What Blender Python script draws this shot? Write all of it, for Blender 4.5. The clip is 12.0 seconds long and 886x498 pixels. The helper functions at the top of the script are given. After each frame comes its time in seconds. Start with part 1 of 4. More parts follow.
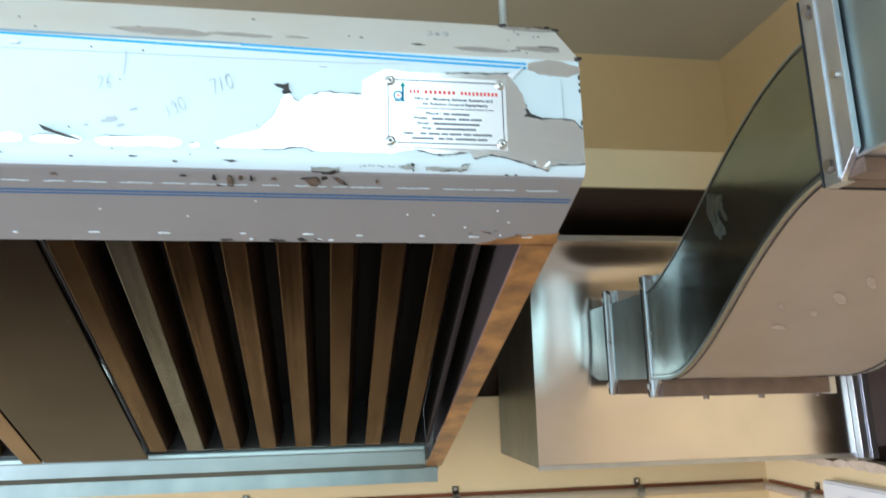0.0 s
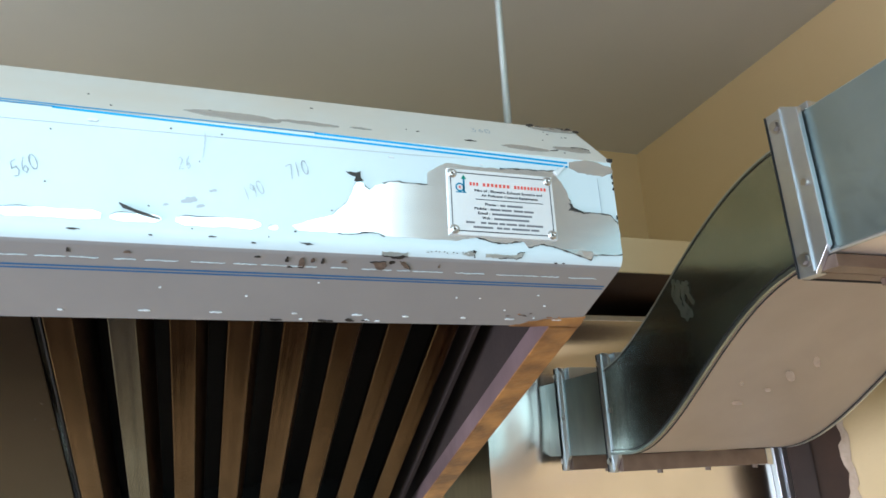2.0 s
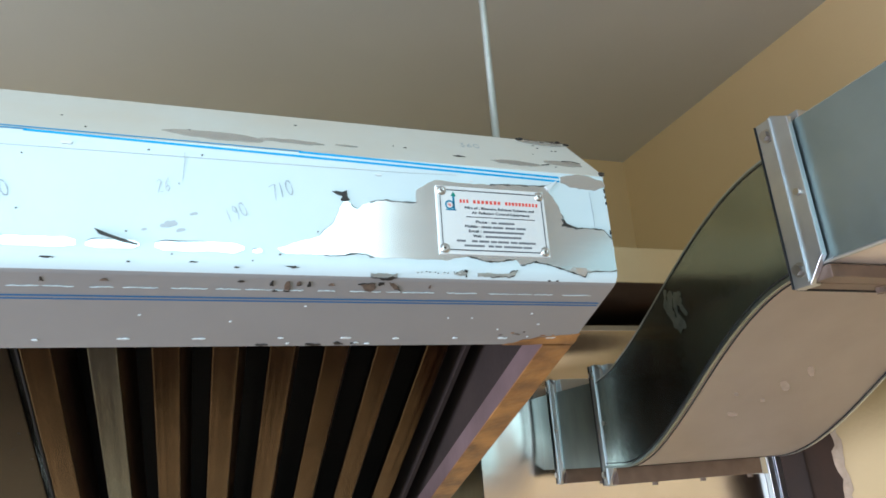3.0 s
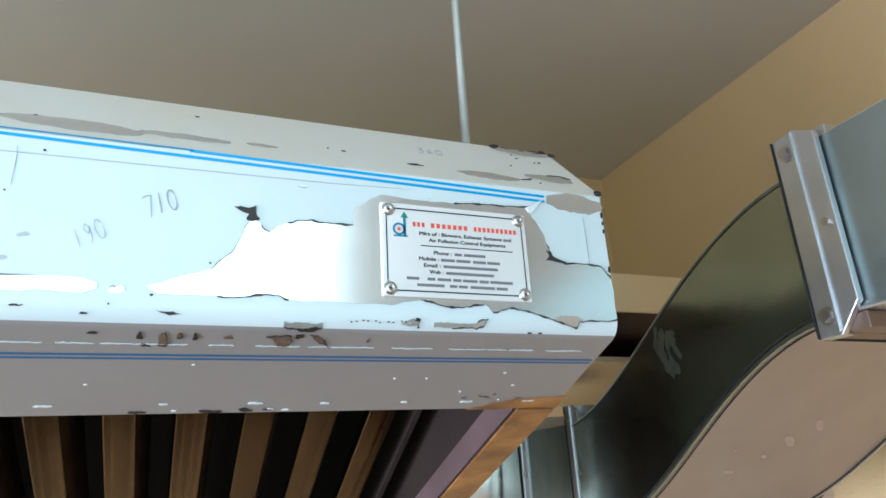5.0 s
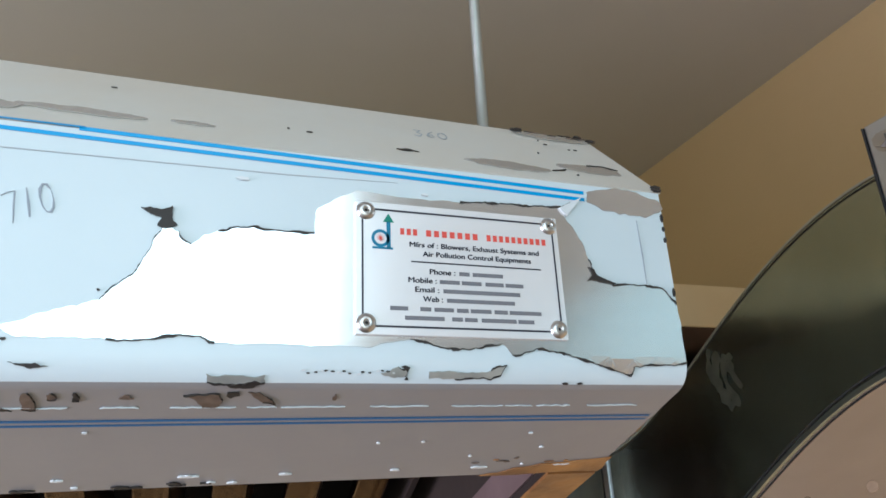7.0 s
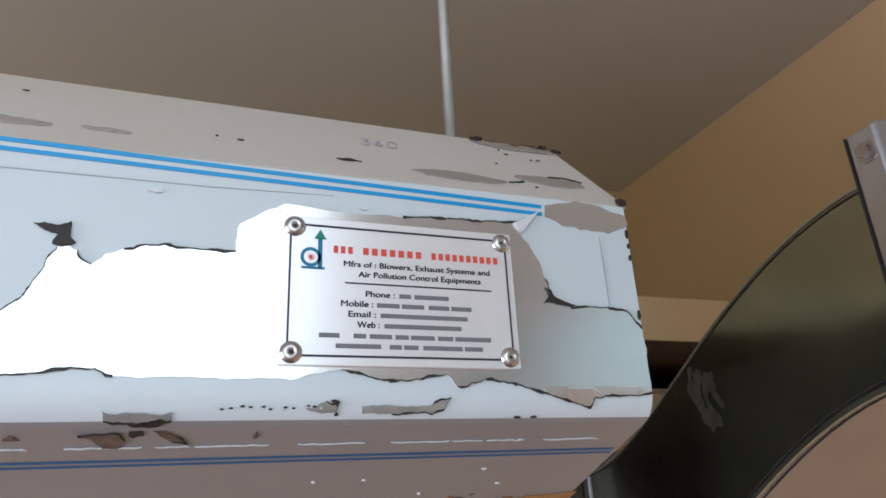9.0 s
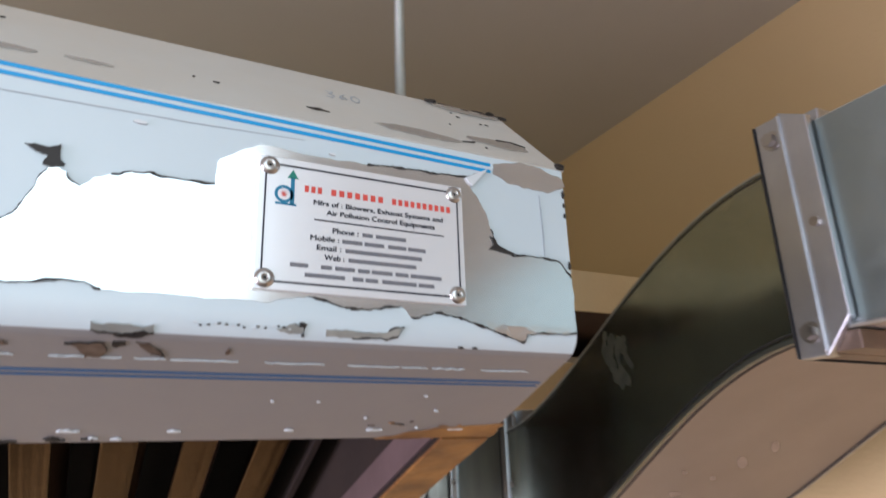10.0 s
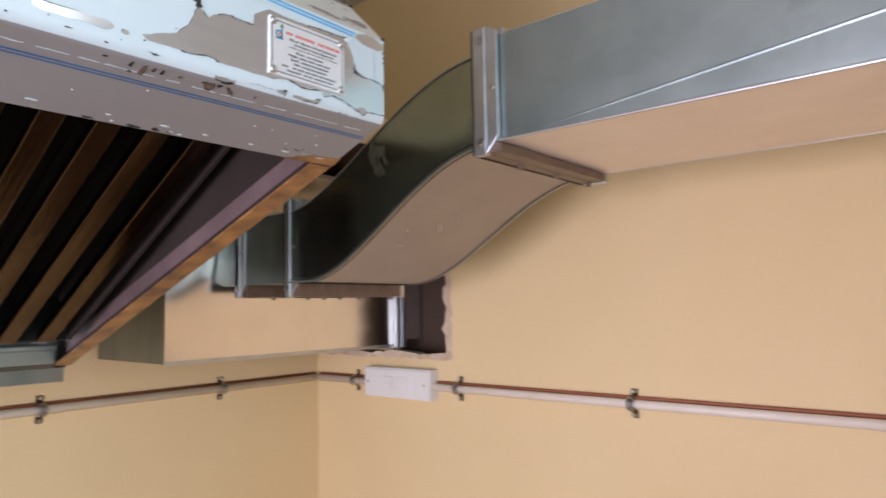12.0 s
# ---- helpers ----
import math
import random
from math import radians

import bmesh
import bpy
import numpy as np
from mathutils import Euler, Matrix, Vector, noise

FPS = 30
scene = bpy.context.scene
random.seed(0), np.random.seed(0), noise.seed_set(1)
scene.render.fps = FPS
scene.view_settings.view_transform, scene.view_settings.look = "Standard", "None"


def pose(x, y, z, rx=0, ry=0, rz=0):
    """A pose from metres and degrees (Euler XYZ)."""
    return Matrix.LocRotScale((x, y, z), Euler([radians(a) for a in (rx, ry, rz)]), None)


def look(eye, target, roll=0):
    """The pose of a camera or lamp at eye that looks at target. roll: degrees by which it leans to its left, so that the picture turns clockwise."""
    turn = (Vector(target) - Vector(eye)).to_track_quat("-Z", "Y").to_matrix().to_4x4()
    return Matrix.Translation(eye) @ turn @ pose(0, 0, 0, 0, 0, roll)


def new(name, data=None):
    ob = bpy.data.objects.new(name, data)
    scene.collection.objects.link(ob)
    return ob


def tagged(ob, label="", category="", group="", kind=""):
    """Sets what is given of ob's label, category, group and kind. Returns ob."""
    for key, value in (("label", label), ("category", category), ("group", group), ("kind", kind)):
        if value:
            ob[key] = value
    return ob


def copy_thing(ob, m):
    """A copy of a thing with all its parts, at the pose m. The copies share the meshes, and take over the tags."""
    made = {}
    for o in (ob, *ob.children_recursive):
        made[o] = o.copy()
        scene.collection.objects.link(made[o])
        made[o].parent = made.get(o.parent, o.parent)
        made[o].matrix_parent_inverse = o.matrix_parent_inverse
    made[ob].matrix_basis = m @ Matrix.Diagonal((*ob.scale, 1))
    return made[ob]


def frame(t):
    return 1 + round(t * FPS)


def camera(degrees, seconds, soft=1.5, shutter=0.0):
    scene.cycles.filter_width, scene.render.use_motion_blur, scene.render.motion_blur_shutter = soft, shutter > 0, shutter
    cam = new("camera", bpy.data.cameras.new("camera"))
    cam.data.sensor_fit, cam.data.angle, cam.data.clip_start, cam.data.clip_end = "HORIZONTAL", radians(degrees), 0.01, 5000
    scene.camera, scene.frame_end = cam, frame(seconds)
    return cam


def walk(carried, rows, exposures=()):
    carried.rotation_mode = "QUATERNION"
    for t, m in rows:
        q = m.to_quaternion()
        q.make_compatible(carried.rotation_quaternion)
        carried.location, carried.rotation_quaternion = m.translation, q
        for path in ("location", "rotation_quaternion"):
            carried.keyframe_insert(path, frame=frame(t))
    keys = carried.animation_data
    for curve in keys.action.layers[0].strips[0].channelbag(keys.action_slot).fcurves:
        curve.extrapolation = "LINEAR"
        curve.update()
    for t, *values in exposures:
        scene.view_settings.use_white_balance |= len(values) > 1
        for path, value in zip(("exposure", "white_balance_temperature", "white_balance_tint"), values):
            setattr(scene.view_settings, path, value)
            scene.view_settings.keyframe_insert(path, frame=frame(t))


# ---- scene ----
cam = camera(67.6, 12.0, soft=1.6, shutter=0.4)
PATH = [
    (0, (-0.201, -0.503, 1.782), (0.092, 1.433, 2.188), -1.3),
    (0.5, (-0.213, -0.524, 1.78), (0.012, 1.383, 2.339), -0.6),
    (1, (-0.213, -0.541, 1.794), (-0.027, 1.349, 2.422), -0.5),
    (1.5, (-0.26, -0.513, 1.779), (0.119, 1.352, 2.394), -0.6),
    (2, (-0.34, -0.505, 1.787), (0.247, 1.307, 2.398), -2.6),
    (2.5, (-0.353, -0.503, 1.789), (0.253, 1.303, 2.398), -3.9),
    (3, (-0.338, -0.492, 1.801), (0.285, 1.301, 2.435), -4.0),
    (4.8, (-0.28, -0.382, 1.857), (0.411, 1.376, 2.515), -3.7),
    (5, (-0.279, -0.373, 1.862), (0.424, 1.377, 2.527), -3.4),
    (5.5, (-0.266, -0.348, 1.873), (0.426, 1.409, 2.531), -3.8),
    (6, (-0.248, -0.317, 1.888), (0.44, 1.448, 2.533), -4.2),
    (6.5, (-0.232, -0.289, 1.899), (0.406, 1.494, 2.543), -3.1),
    (6.7, (-0.229, -0.282, 1.903), (0.407, 1.492, 2.572), -2.8),
    (8.3, (-0.199, -0.25, 1.922), (0.403, 1.528, 2.611), -2.5),
    (8.5, (-0.194, -0.255, 1.924), (0.423, 1.538, 2.561), -2.5),
    (9, (-0.196, -0.256, 1.92), (0.454, 1.498, 2.627), -2.9),
    (9.5, (-0.202, -0.26, 1.918), (0.459, 1.494, 2.615), -3.0),
    (10, (-0.22, -0.275, 1.898), (0.644, 1.42, 2.517), -2.0),
    (10.5, (-0.287, -0.322, 1.854), (0.729, 1.32, 2.377), -2.6),
    (11, (-0.359, -0.379, 1.799), (0.761, 1.231, 2.187), -1.2),
    (11.5, (-0.458, -0.463, 1.742), (0.839, 1.041, 1.979), -1.9),
    (12, (-0.565, -0.556, 1.73), (0.968, 0.717, 1.9), -1.0),
]
EXPOSURES = [(0, 0.1, 5850, -8), (2.5, 0.0, 5850, -8), (5.5, -0.05, 5900, -6), (6.7, -0.2, 6050, -2), (8.3, -0.55, 6450, 8), (9.5, -0.6, 6500, 10), (10.0, -0.4, 6500, 9), (10.5, -0.1, 6350, 7),
             (11, -0.15, 6400, 7), (12, -0.28, 6400, 8)]
walk(cam, [(t, look(eye, target, roll)) for t, eye, target, roll in PATH], EXPOSURES)

from mathutils import geometry

# ---- world and light ----
world = bpy.data.worlds.new("sky")
scene.world = world
world.use_nodes = True
wn = world.node_tree.nodes
sky = wn.new("ShaderNodeTexSky")
sky.sky_type = "NISHITA"
sky.sun_disc = False
sky.sun_elevation, sky.sun_rotation = radians(52), radians(150)
wn["Background"].inputs["Strength"].default_value = 0.15
world.node_tree.links.new(sky.outputs["Color"], wn["Background"].inputs["Color"])

sun_data = bpy.data.lights.new("sun", "SUN")
sun_data.energy, sun_data.angle, sun_data.color = 3.0, radians(0.5), (1.0, 0.95, 0.88)
sun = new("sun", sun_data)
sun.matrix_world = look((0, 6, 8), (0, 5.0, 0))

# daylight that comes in through the window opening
WIN_X0, WIN_X1, WIN_Z0, WIN_Z1, SOUTH_Y = -2.3, 0.005, 1.35, 2.62, -1.02
day_data = bpy.data.lights.new("window_daylight", "AREA")
day_data.shape, day_data.size, day_data.size_y = "RECTANGLE", WIN_X1 - WIN_X0, WIN_Z1 - WIN_Z0
day_data.energy, day_data.color, day_data.spread = 15.5, (0.76, 0.90, 1.0), radians(125)
day = new("window_daylight", day_data)
day.matrix_world = look(((WIN_X0 + WIN_X1) / 2, SOUTH_Y - 0.1, (WIN_Z0 + WIN_Z1) / 2), ((WIN_X0 + WIN_X1) / 2 + 0.1, 2, 0.9))

# fill lamp behind an opening added in the unseen west wall, for the east wall
WEST_Y0, WEST_Y1, WEST_Z0, WEST_Z1 = -0.9, 0.1, 0.65, 1.9
west_fill_data = bpy.data.lights.new("west_fill", "AREA")
west_fill_data.shape, west_fill_data.size, west_fill_data.size_y = "RECTANGLE", WEST_Y1 - WEST_Y0, WEST_Z1 - WEST_Z0
west_fill_data.energy, west_fill_data.color, west_fill_data.spread = 53, (1.03, 0.95, 1.20), radians(130)
west_fill_light = new("west_fill", west_fill_data)
west_fill_light.matrix_world = look((-2.82, (WEST_Y0 + WEST_Y1) / 2, (WEST_Z0 + WEST_Z1) / 2), (1, 0.3, 1.0))


# ---- materials ----
def mat_base(name, color, rough, metal=0.0):
    m = bpy.data.materials.new(name)
    m.use_nodes = True
    b = m.node_tree.nodes["Principled BSDF"]
    b.inputs["Base Color"].default_value = (*color, 1)
    b.inputs["Roughness"].default_value = rough
    b.inputs["Metallic"].default_value = metal
    return m


def wavy(m, scale=5.0, strength=0.12, stretch=(1, 1, 1)):
    """Adds the shallow oil-canning of thin sheet metal below the fine grain."""
    nt = m.node_tree
    N, L = nt.nodes.new, nt.links.new
    fine = next(n for n in nt.nodes if n.bl_idname == "ShaderNodeBump")
    co, mp, no, bp = N("ShaderNodeTexCoord"), N("ShaderNodeMapping"), N("ShaderNodeTexNoise"), N("ShaderNodeBump")
    mp.inputs["Scale"].default_value = stretch
    no.inputs["Scale"].default_value, no.inputs["Detail"].default_value = scale, 1
    bp.inputs["Strength"].default_value, bp.inputs["Distance"].default_value = strength, 0.02
    L(co.outputs["Object"], mp.inputs["Vector"])
    L(mp.outputs["Vector"], no.inputs["Vector"])
    L(no.outputs["Fac"], bp.inputs["Height"])
    L(bp.outputs["Normal"], fine.inputs["Normal"])
    return m


def varied(name, color_a, color_b, rough, metal=0.0, scale=6.0, fine=120.0, bump=0.1, stretch=(1, 1, 1), rough_var=0.1, detail=6, amount=0.5, dist=0.002):
    """Two-scale variation: broad stains between two colours, fine grain in roughness and relief."""
    m = mat_base(name, color_a, rough, metal)
    nt, b = m.node_tree, m.node_tree.nodes["Principled BSDF"]
    N, L = nt.nodes.new, nt.links.new
    co = N("ShaderNodeTexCoord")
    mp = N("ShaderNodeMapping")
    mp.inputs["Scale"].default_value = stretch
    L(co.outputs["Object"], mp.inputs["Vector"])
    n1, n2 = N("ShaderNodeTexNoise"), N("ShaderNodeTexNoise")
    n1.inputs["Scale"].default_value, n1.inputs["Detail"].default_value = scale, detail
    n2.inputs["Scale"].default_value, n2.inputs["Detail"].default_value = fine, 3
    L(mp.outputs["Vector"], n1.inputs["Vector"])
    L(mp.outputs["Vector"], n2.inputs["Vector"])
    ramp = N("ShaderNodeValToRGB")
    ramp.color_ramp.elements[0].position, ramp.color_ramp.elements[1].position = 0.5 - amount / 2, 0.5 + amount / 2
    ramp.color_ramp.elements[0].color, ramp.color_ramp.elements[1].color = (*color_a, 1), (*color_b, 1)
    L(n1.outputs["Fac"], ramp.inputs["Fac"])
    L(ramp.outputs["Color"], b.inputs["Base Color"])
    mix = N("ShaderNodeMath")
    mix.operation = "MULTIPLY_ADD"
    mix.inputs[1].default_value, mix.inputs[2].default_value = rough_var, rough - rough_var / 2
    L(n2.outputs["Fac"], mix.inputs[0])
    L(mix.outputs[0], b.inputs["Roughness"])
    bp = N("ShaderNodeBump")
    bp.inputs["Strength"].default_value, bp.inputs["Distance"].default_value = bump, dist
    L(n2.outputs["Fac"], bp.inputs["Height"])
    L(bp.outputs["Normal"], b.inputs["Normal"])
    return m


M_WALL = varied("yellow_emulsion", (0.77, 0.595, 0.33), (0.72, 0.545, 0.29), 0.7, scale=2.2, fine=90, bump=0.25, dist=0.003)
# for the unseen south wall, pale to lighten reflections in the bare steel
M_PALE = varied("pale_emulsion", (0.72, 0.70, 0.66), (0.66, 0.64, 0.60), 0.75, scale=2.2, fine=90, bump=0.25)
M_LINTEL = varied("cream_plaster", (0.80, 0.66, 0.42), (0.74, 0.58, 0.34), 0.8, scale=5, fine=110, bump=0.3)
M_CEIL = varied("grey_ceiling_paint", (0.64, 0.625, 0.575), (0.575, 0.56, 0.515), 0.85, scale=1.5, fine=70, bump=0.2)
M_FLOOR = varied("brown_floor", (0.165, 0.115, 0.075), (0.13, 0.09, 0.06), 0.5, scale=3, fine=40)
M_FILM = varied("white_protective_film", (0.62, 0.70, 0.74), (0.57, 0.65, 0.69), 0.34, scale=9, fine=45, bump=0.12, rough_var=0.15)
# the white film again, with the ceiling's beige bounce put into its colour
M_FILM_SLOPE = varied("ceiling_tinted_film", (0.66, 0.60, 0.53), (0.68, 0.665, 0.63), 0.36, scale=14, fine=45, bump=0.12, rough_var=0.15)
# darker copy of the white film: the lip's shade is in the colour
M_FILM_SHADE = varied("lip_film_in_shade", (0.285, 0.275, 0.275), (0.25, 0.238, 0.238), 0.36, scale=8, fine=45, bump=0.12, rough_var=0.12)
M_MAUVE = varied("mauve_film", (0.19, 0.13, 0.128), (0.09, 0.06, 0.058), 0.45, scale=10, fine=60, bump=0.2)
M_BROWN = varied("brown_stained_film", (0.42, 0.20, 0.06), (0.13, 0.055, 0.025), 0.36, scale=26, fine=120, bump=0.3, amount=0.35)
M_BLUE = mat_base("blue_stripe", (0.0, 0.31, 0.66), 0.35)
# the blue stripe again, darkened for the shade under the lip
M_BLUE_SHADE = mat_base("shaded_blue_stripe", (0.0, 0.105, 0.29), 0.4)
M_STEEL = varied("brushed_stainless", (0.82, 0.82, 0.81), (0.74, 0.74, 0.73), 0.19, metal=0.82, scale=9, fine=200, bump=0.004, stretch=(1, 1, 12), rough_var=0.06)
M_BAFFLE = wavy(varied("baffle_stainless", (0.30, 0.215, 0.15), (0.175, 0.12, 0.08), 0.19, metal=1.0, scale=7, fine=60, bump=0.0, stretch=(3, 1, 1), rough_var=0.03, detail=2), 3.0, 0.08)
# near-black: the shade between the blades is painted into this colour
M_GAP_SHADE = varied("gap_shade_black", (0.010, 0.007, 0.006), (0.006, 0.004, 0.003), 0.85, metal=0.0, scale=9, fine=140)
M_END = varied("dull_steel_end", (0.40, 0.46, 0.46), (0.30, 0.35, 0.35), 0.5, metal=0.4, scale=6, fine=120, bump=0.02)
# blade steel darkened on its return, for the shade deeper in the gap
M_RETURN = varied("blade_side_shade", (0.15, 0.095, 0.065), (0.07, 0.045, 0.03), 0.42, metal=0.8, scale=9, fine=90, bump=0.02)
# steel darkened in place of reflecting the dark things below the hood
M_PANEL_DARK = varied("darkened_panel_steel", (0.085, 0.072, 0.067), (0.045, 0.038, 0.035), 0.26, metal=1.0, scale=5, fine=120, bump=0.0, rough_var=0.06)
M_GALV = wavy(varied("galvanised_sheet", (0.80, 0.80, 0.80), (0.71, 0.72, 0.72), 0.16, metal=1.0, scale=9, fine=60, bump=0.008, rough_var=0.10), 4.0, 0.10)
M_GALV_DULL = wavy(varied("weathered_galvanised_sheet", (0.66, 0.73, 0.72), (0.50, 0.57, 0.57), 0.15, metal=1.0, scale=16, fine=70, bump=0.006, rough_var=0.12, amount=0.6), 7.0, 0.09)
# galvanised copy darkened where the metal would mirror too much daylight
M_GALV_SIDE = wavy(varied("darkened_dull_sheet", (0.41, 0.48, 0.48), (0.30, 0.36, 0.36), 0.38, metal=1.0, scale=12, fine=70, bump=0.01, rough_var=0.12, amount=0.7), 4.0, 0.05)
M_GALV_LOW = wavy(varied("smooth_galvanised_sheet", (0.92, 0.88, 0.85), (0.84, 0.80, 0.77), 0.19, metal=1.0, scale=14, fine=60, bump=0.004, rough_var=0.06), 3.0, 0.03)
# for undersides: the lit wall's reflection is mixed in as pink-beige
M_GALV_PALE = wavy(varied("matt_wall_tinted_sheet", (0.88, 0.80, 0.74), (0.80, 0.72, 0.66), 0.44, metal=0.65, scale=10, fine=60, bump=0.01, rough_var=0.12), 3.0, 0.02)
M_INNER = varied("near_black_brown_steel", (0.030, 0.018, 0.014), (0.016, 0.009, 0.007), 0.75, metal=0.0, scale=8, fine=120, bump=0.05)
# blade steel with the window's blue-grey glare mixed into the base colour
M_BAFFLE_GLARE = wavy(varied("glare_tinted_stainless", (0.40, 0.42, 0.43), (0.27, 0.27, 0.27), 0.20, metal=1.0, scale=7, fine=60, bump=0.0, stretch=(3, 1, 1), rough_var=0.03, detail=2), 3.0, 0.08)
# darker galvanised copy: shade and dark reflections are put into its colour
M_GALV_GREY = wavy(varied("shaded_galvanised_sheet", (0.34, 0.38, 0.37), (0.22, 0.26, 0.26), 0.36, metal=1.0, scale=16, fine=60, bump=0.01, stretch=(1, 1, 0.4), rough_var=0.12), 4.0, 0.04)
M_FLANGE = varied("galvanised_angle", (0.66, 0.68, 0.70), (0.55, 0.57, 0.60), 0.38, metal=1.0, scale=22, fine=180, bump=0.06)
M_PRIMER = varied("brown_primer", (0.23, 0.165, 0.13), (0.15, 0.105, 0.08), 0.42, metal=0.4, scale=30, fine=200, bump=0.1)
M_SEAM = mat_base("dark_sealant", (0.02, 0.02, 0.022), 0.6)
# dark brown of the wall hole, also painted in for shade below the loft
M_DARK = varied("shade_and_hole_brown", (0.055, 0.032, 0.02), (0.09, 0.05, 0.03), 0.7, scale=8)
M_PLASTIC = varied("white_plastic", (0.80, 0.78, 0.74), (0.74, 0.72, 0.68), 0.4, scale=12, bump=0.03)
M_CONDUIT = varied("white_conduit", (0.78, 0.70, 0.60), (0.72, 0.62, 0.52), 0.45, scale=15, bump=0.03)
M_RUST = mat_base("red_brown_deposit", (0.30, 0.10, 0.05), 0.6)
M_PLATE = varied("printed_aluminium_plate", (0.92, 0.93, 0.95), (0.87, 0.88, 0.90), 0.24, metal=0.4, scale=3, fine=20, bump=0.0, rough_var=0.03)
M_INK = mat_base("black_ink", (0.02, 0.02, 0.035), 0.5)
M_BAR = mat_base("grey_ink", (0.17, 0.17, 0.19), 0.5)
M_RED = mat_base("red_ink", (0.68, 0.08, 0.06), 0.5)
M_TEAL = mat_base("blue_ink", (0.01, 0.19, 0.33), 0.5)
M_GREEN = mat_base("green_ink", (0.01, 0.22, 0.16), 0.5)
M_RIVET = varied("rivet_steel", (0.62, 0.60, 0.58), (0.5, 0.48, 0.46), 0.3, metal=1.0)
M_PENCIL = mat_base("pencil_mark", (0.30, 0.33, 0.38), 0.7)
M_PENCIL_FAINT = mat_base("faint_pencil_mark", (0.43, 0.46, 0.50), 0.6)
M_TORN = mat_base("torn_adhesive_edge", (0.022, 0.018, 0.016), 0.6)
M_FLAKE = mat_base("curled_film", (0.66, 0.69, 0.71), 0.4)
M_SMEAR = varied("dull_smear", (0.52, 0.54, 0.52), (0.36, 0.38, 0.37), 0.40, metal=0.6, scale=70, amount=0.4)
M_SCUFF = varied("brown_grey_scuff", (0.075, 0.05, 0.038), (0.17, 0.125, 0.10), 0.5, scale=200)
M_SMUDGE = varied("brown_smudge", (0.40, 0.32, 0.265), (0.54, 0.45, 0.38), 0.6, metal=0.2, scale=80)
M_SWIPE = varied("greasy_swipe", (0.34, 0.36, 0.33), (0.20, 0.23, 0.21), 0.38, metal=0.9, scale=60, amount=0.5)
M_ROD = varied("zinc_rod", (0.50, 0.52, 0.50), (0.40, 0.42, 0.40), 0.5, metal=0.6, scale=40)
M_PLASTER = varied("raw_plaster", (0.68, 0.56, 0.43), (0.46, 0.33, 0.22), 0.9, scale=30, fine=160, bump=0.5)


# ---- mesh helpers ----
FR, FZ = 0.015, 1.9623  # the fold below the hood front: its radius, and the height where it begins

def part(name, bm, material, parent=None, label="", smooth=False):
    me = bpy.data.meshes.new(name)
    bmesh.ops.recalc_face_normals(bm, faces=bm.faces)
    bm.to_mesh(me)
    bm.free()
    me.materials.append(material)
    if smooth:
        for p in me.polygons:
            p.use_smooth = True
    ob = new(name, me)
    if parent is not None:
        ob.parent = parent
    if label:
        ob["label"] = label
    return ob


def thing(name, label, category, group="", kind="", m=None):
    ob = new(name)
    if m is not None:
        ob.matrix_world = m
    return tagged(ob, label, category, group, kind)


def add_box(bm, x0, x1, y0, y1, z0, z1):
    vs = [bm.verts.new((x, y, z)) for x in (x0, x1) for y in (y0, y1) for z in (z0, z1)]
    for f in ((0, 1, 3, 2), (4, 6, 7, 5), (0, 4, 5, 1), (2, 3, 7, 6), (0, 2, 6, 4), (1, 5, 7, 3)):
        bm.faces.new([vs[i] for i in f])


def box(x0, x1, y0, y1, z0, z1, bevel=0.0):
    bm = bmesh.new()
    add_box(bm, x0, x1, y0, y1, z0, z1)
    if bevel:
        bmesh.ops.bevel(bm, geom=bm.edges[:], offset=bevel, segments=2, affect="EDGES", profile=0.6)
    return bm


def sheet(pts, x0, x1, t=0.0015, nx=1):
    """A folded metal sheet: the profile (y, z) swept along x, with thickness t inwards."""
    bm = bmesh.new()
    pts = [Vector((p[0], p[1])) for p in pts]
    nor = []
    for i, p in enumerate(pts):
        a, b = pts[max(i - 1, 0)], pts[min(i + 1, len(pts) - 1)]
        d = (b - a).normalized()
        nor.append(Vector((-d.y, d.x)))
    grid = []
    for k in range(nx + 1):
        x = x0 + (x1 - x0) * k / nx
        grid.append(([bm.verts.new((x, p.x, p.y)) for p in pts], [bm.verts.new((x, p.x + n.x * t, p.y + n.y * t)) for p, n in zip(pts, nor)]))
    for k in range(nx):
        for i in range(len(pts) - 1):
            for s in (0, 1):
                a, b = grid[k][s], grid[k + 1][s]
                bm.faces.new((a[i], a[i + 1], b[i + 1], b[i]))
        for i in (0, len(pts) - 1):
            bm.faces.new((grid[k][0][i], grid[k][1][i], grid[k + 1][1][i], grid[k + 1][0][i]))
    for k in (0, nx):
        for i in range(len(pts) - 1):
            bm.faces.new((grid[k][0][i], grid[k][0][i + 1], grid[k][1][i + 1], grid[k][1][i]))
    return bm


def ragged(pts, rng, rough=0.0012, rounds=2):
    """A closed outline made uneven: midpoints moved at random, twice."""
    for r in range(rounds):
        out = []
        for i, p in enumerate(pts):
            q = pts[(i + 1) % len(pts)]
            d = math.dist(p, q)
            out.append(p)
            if d > 0.0016:
                s = min(rough, d * 0.20) / (r * 0.6 + 1)
                out.append(((p[0] + q[0]) / 2 + rng.uniform(-s, s), (p[1] + q[1]) / 2 + rng.uniform(-s, s)))
        pts = out
    return pts


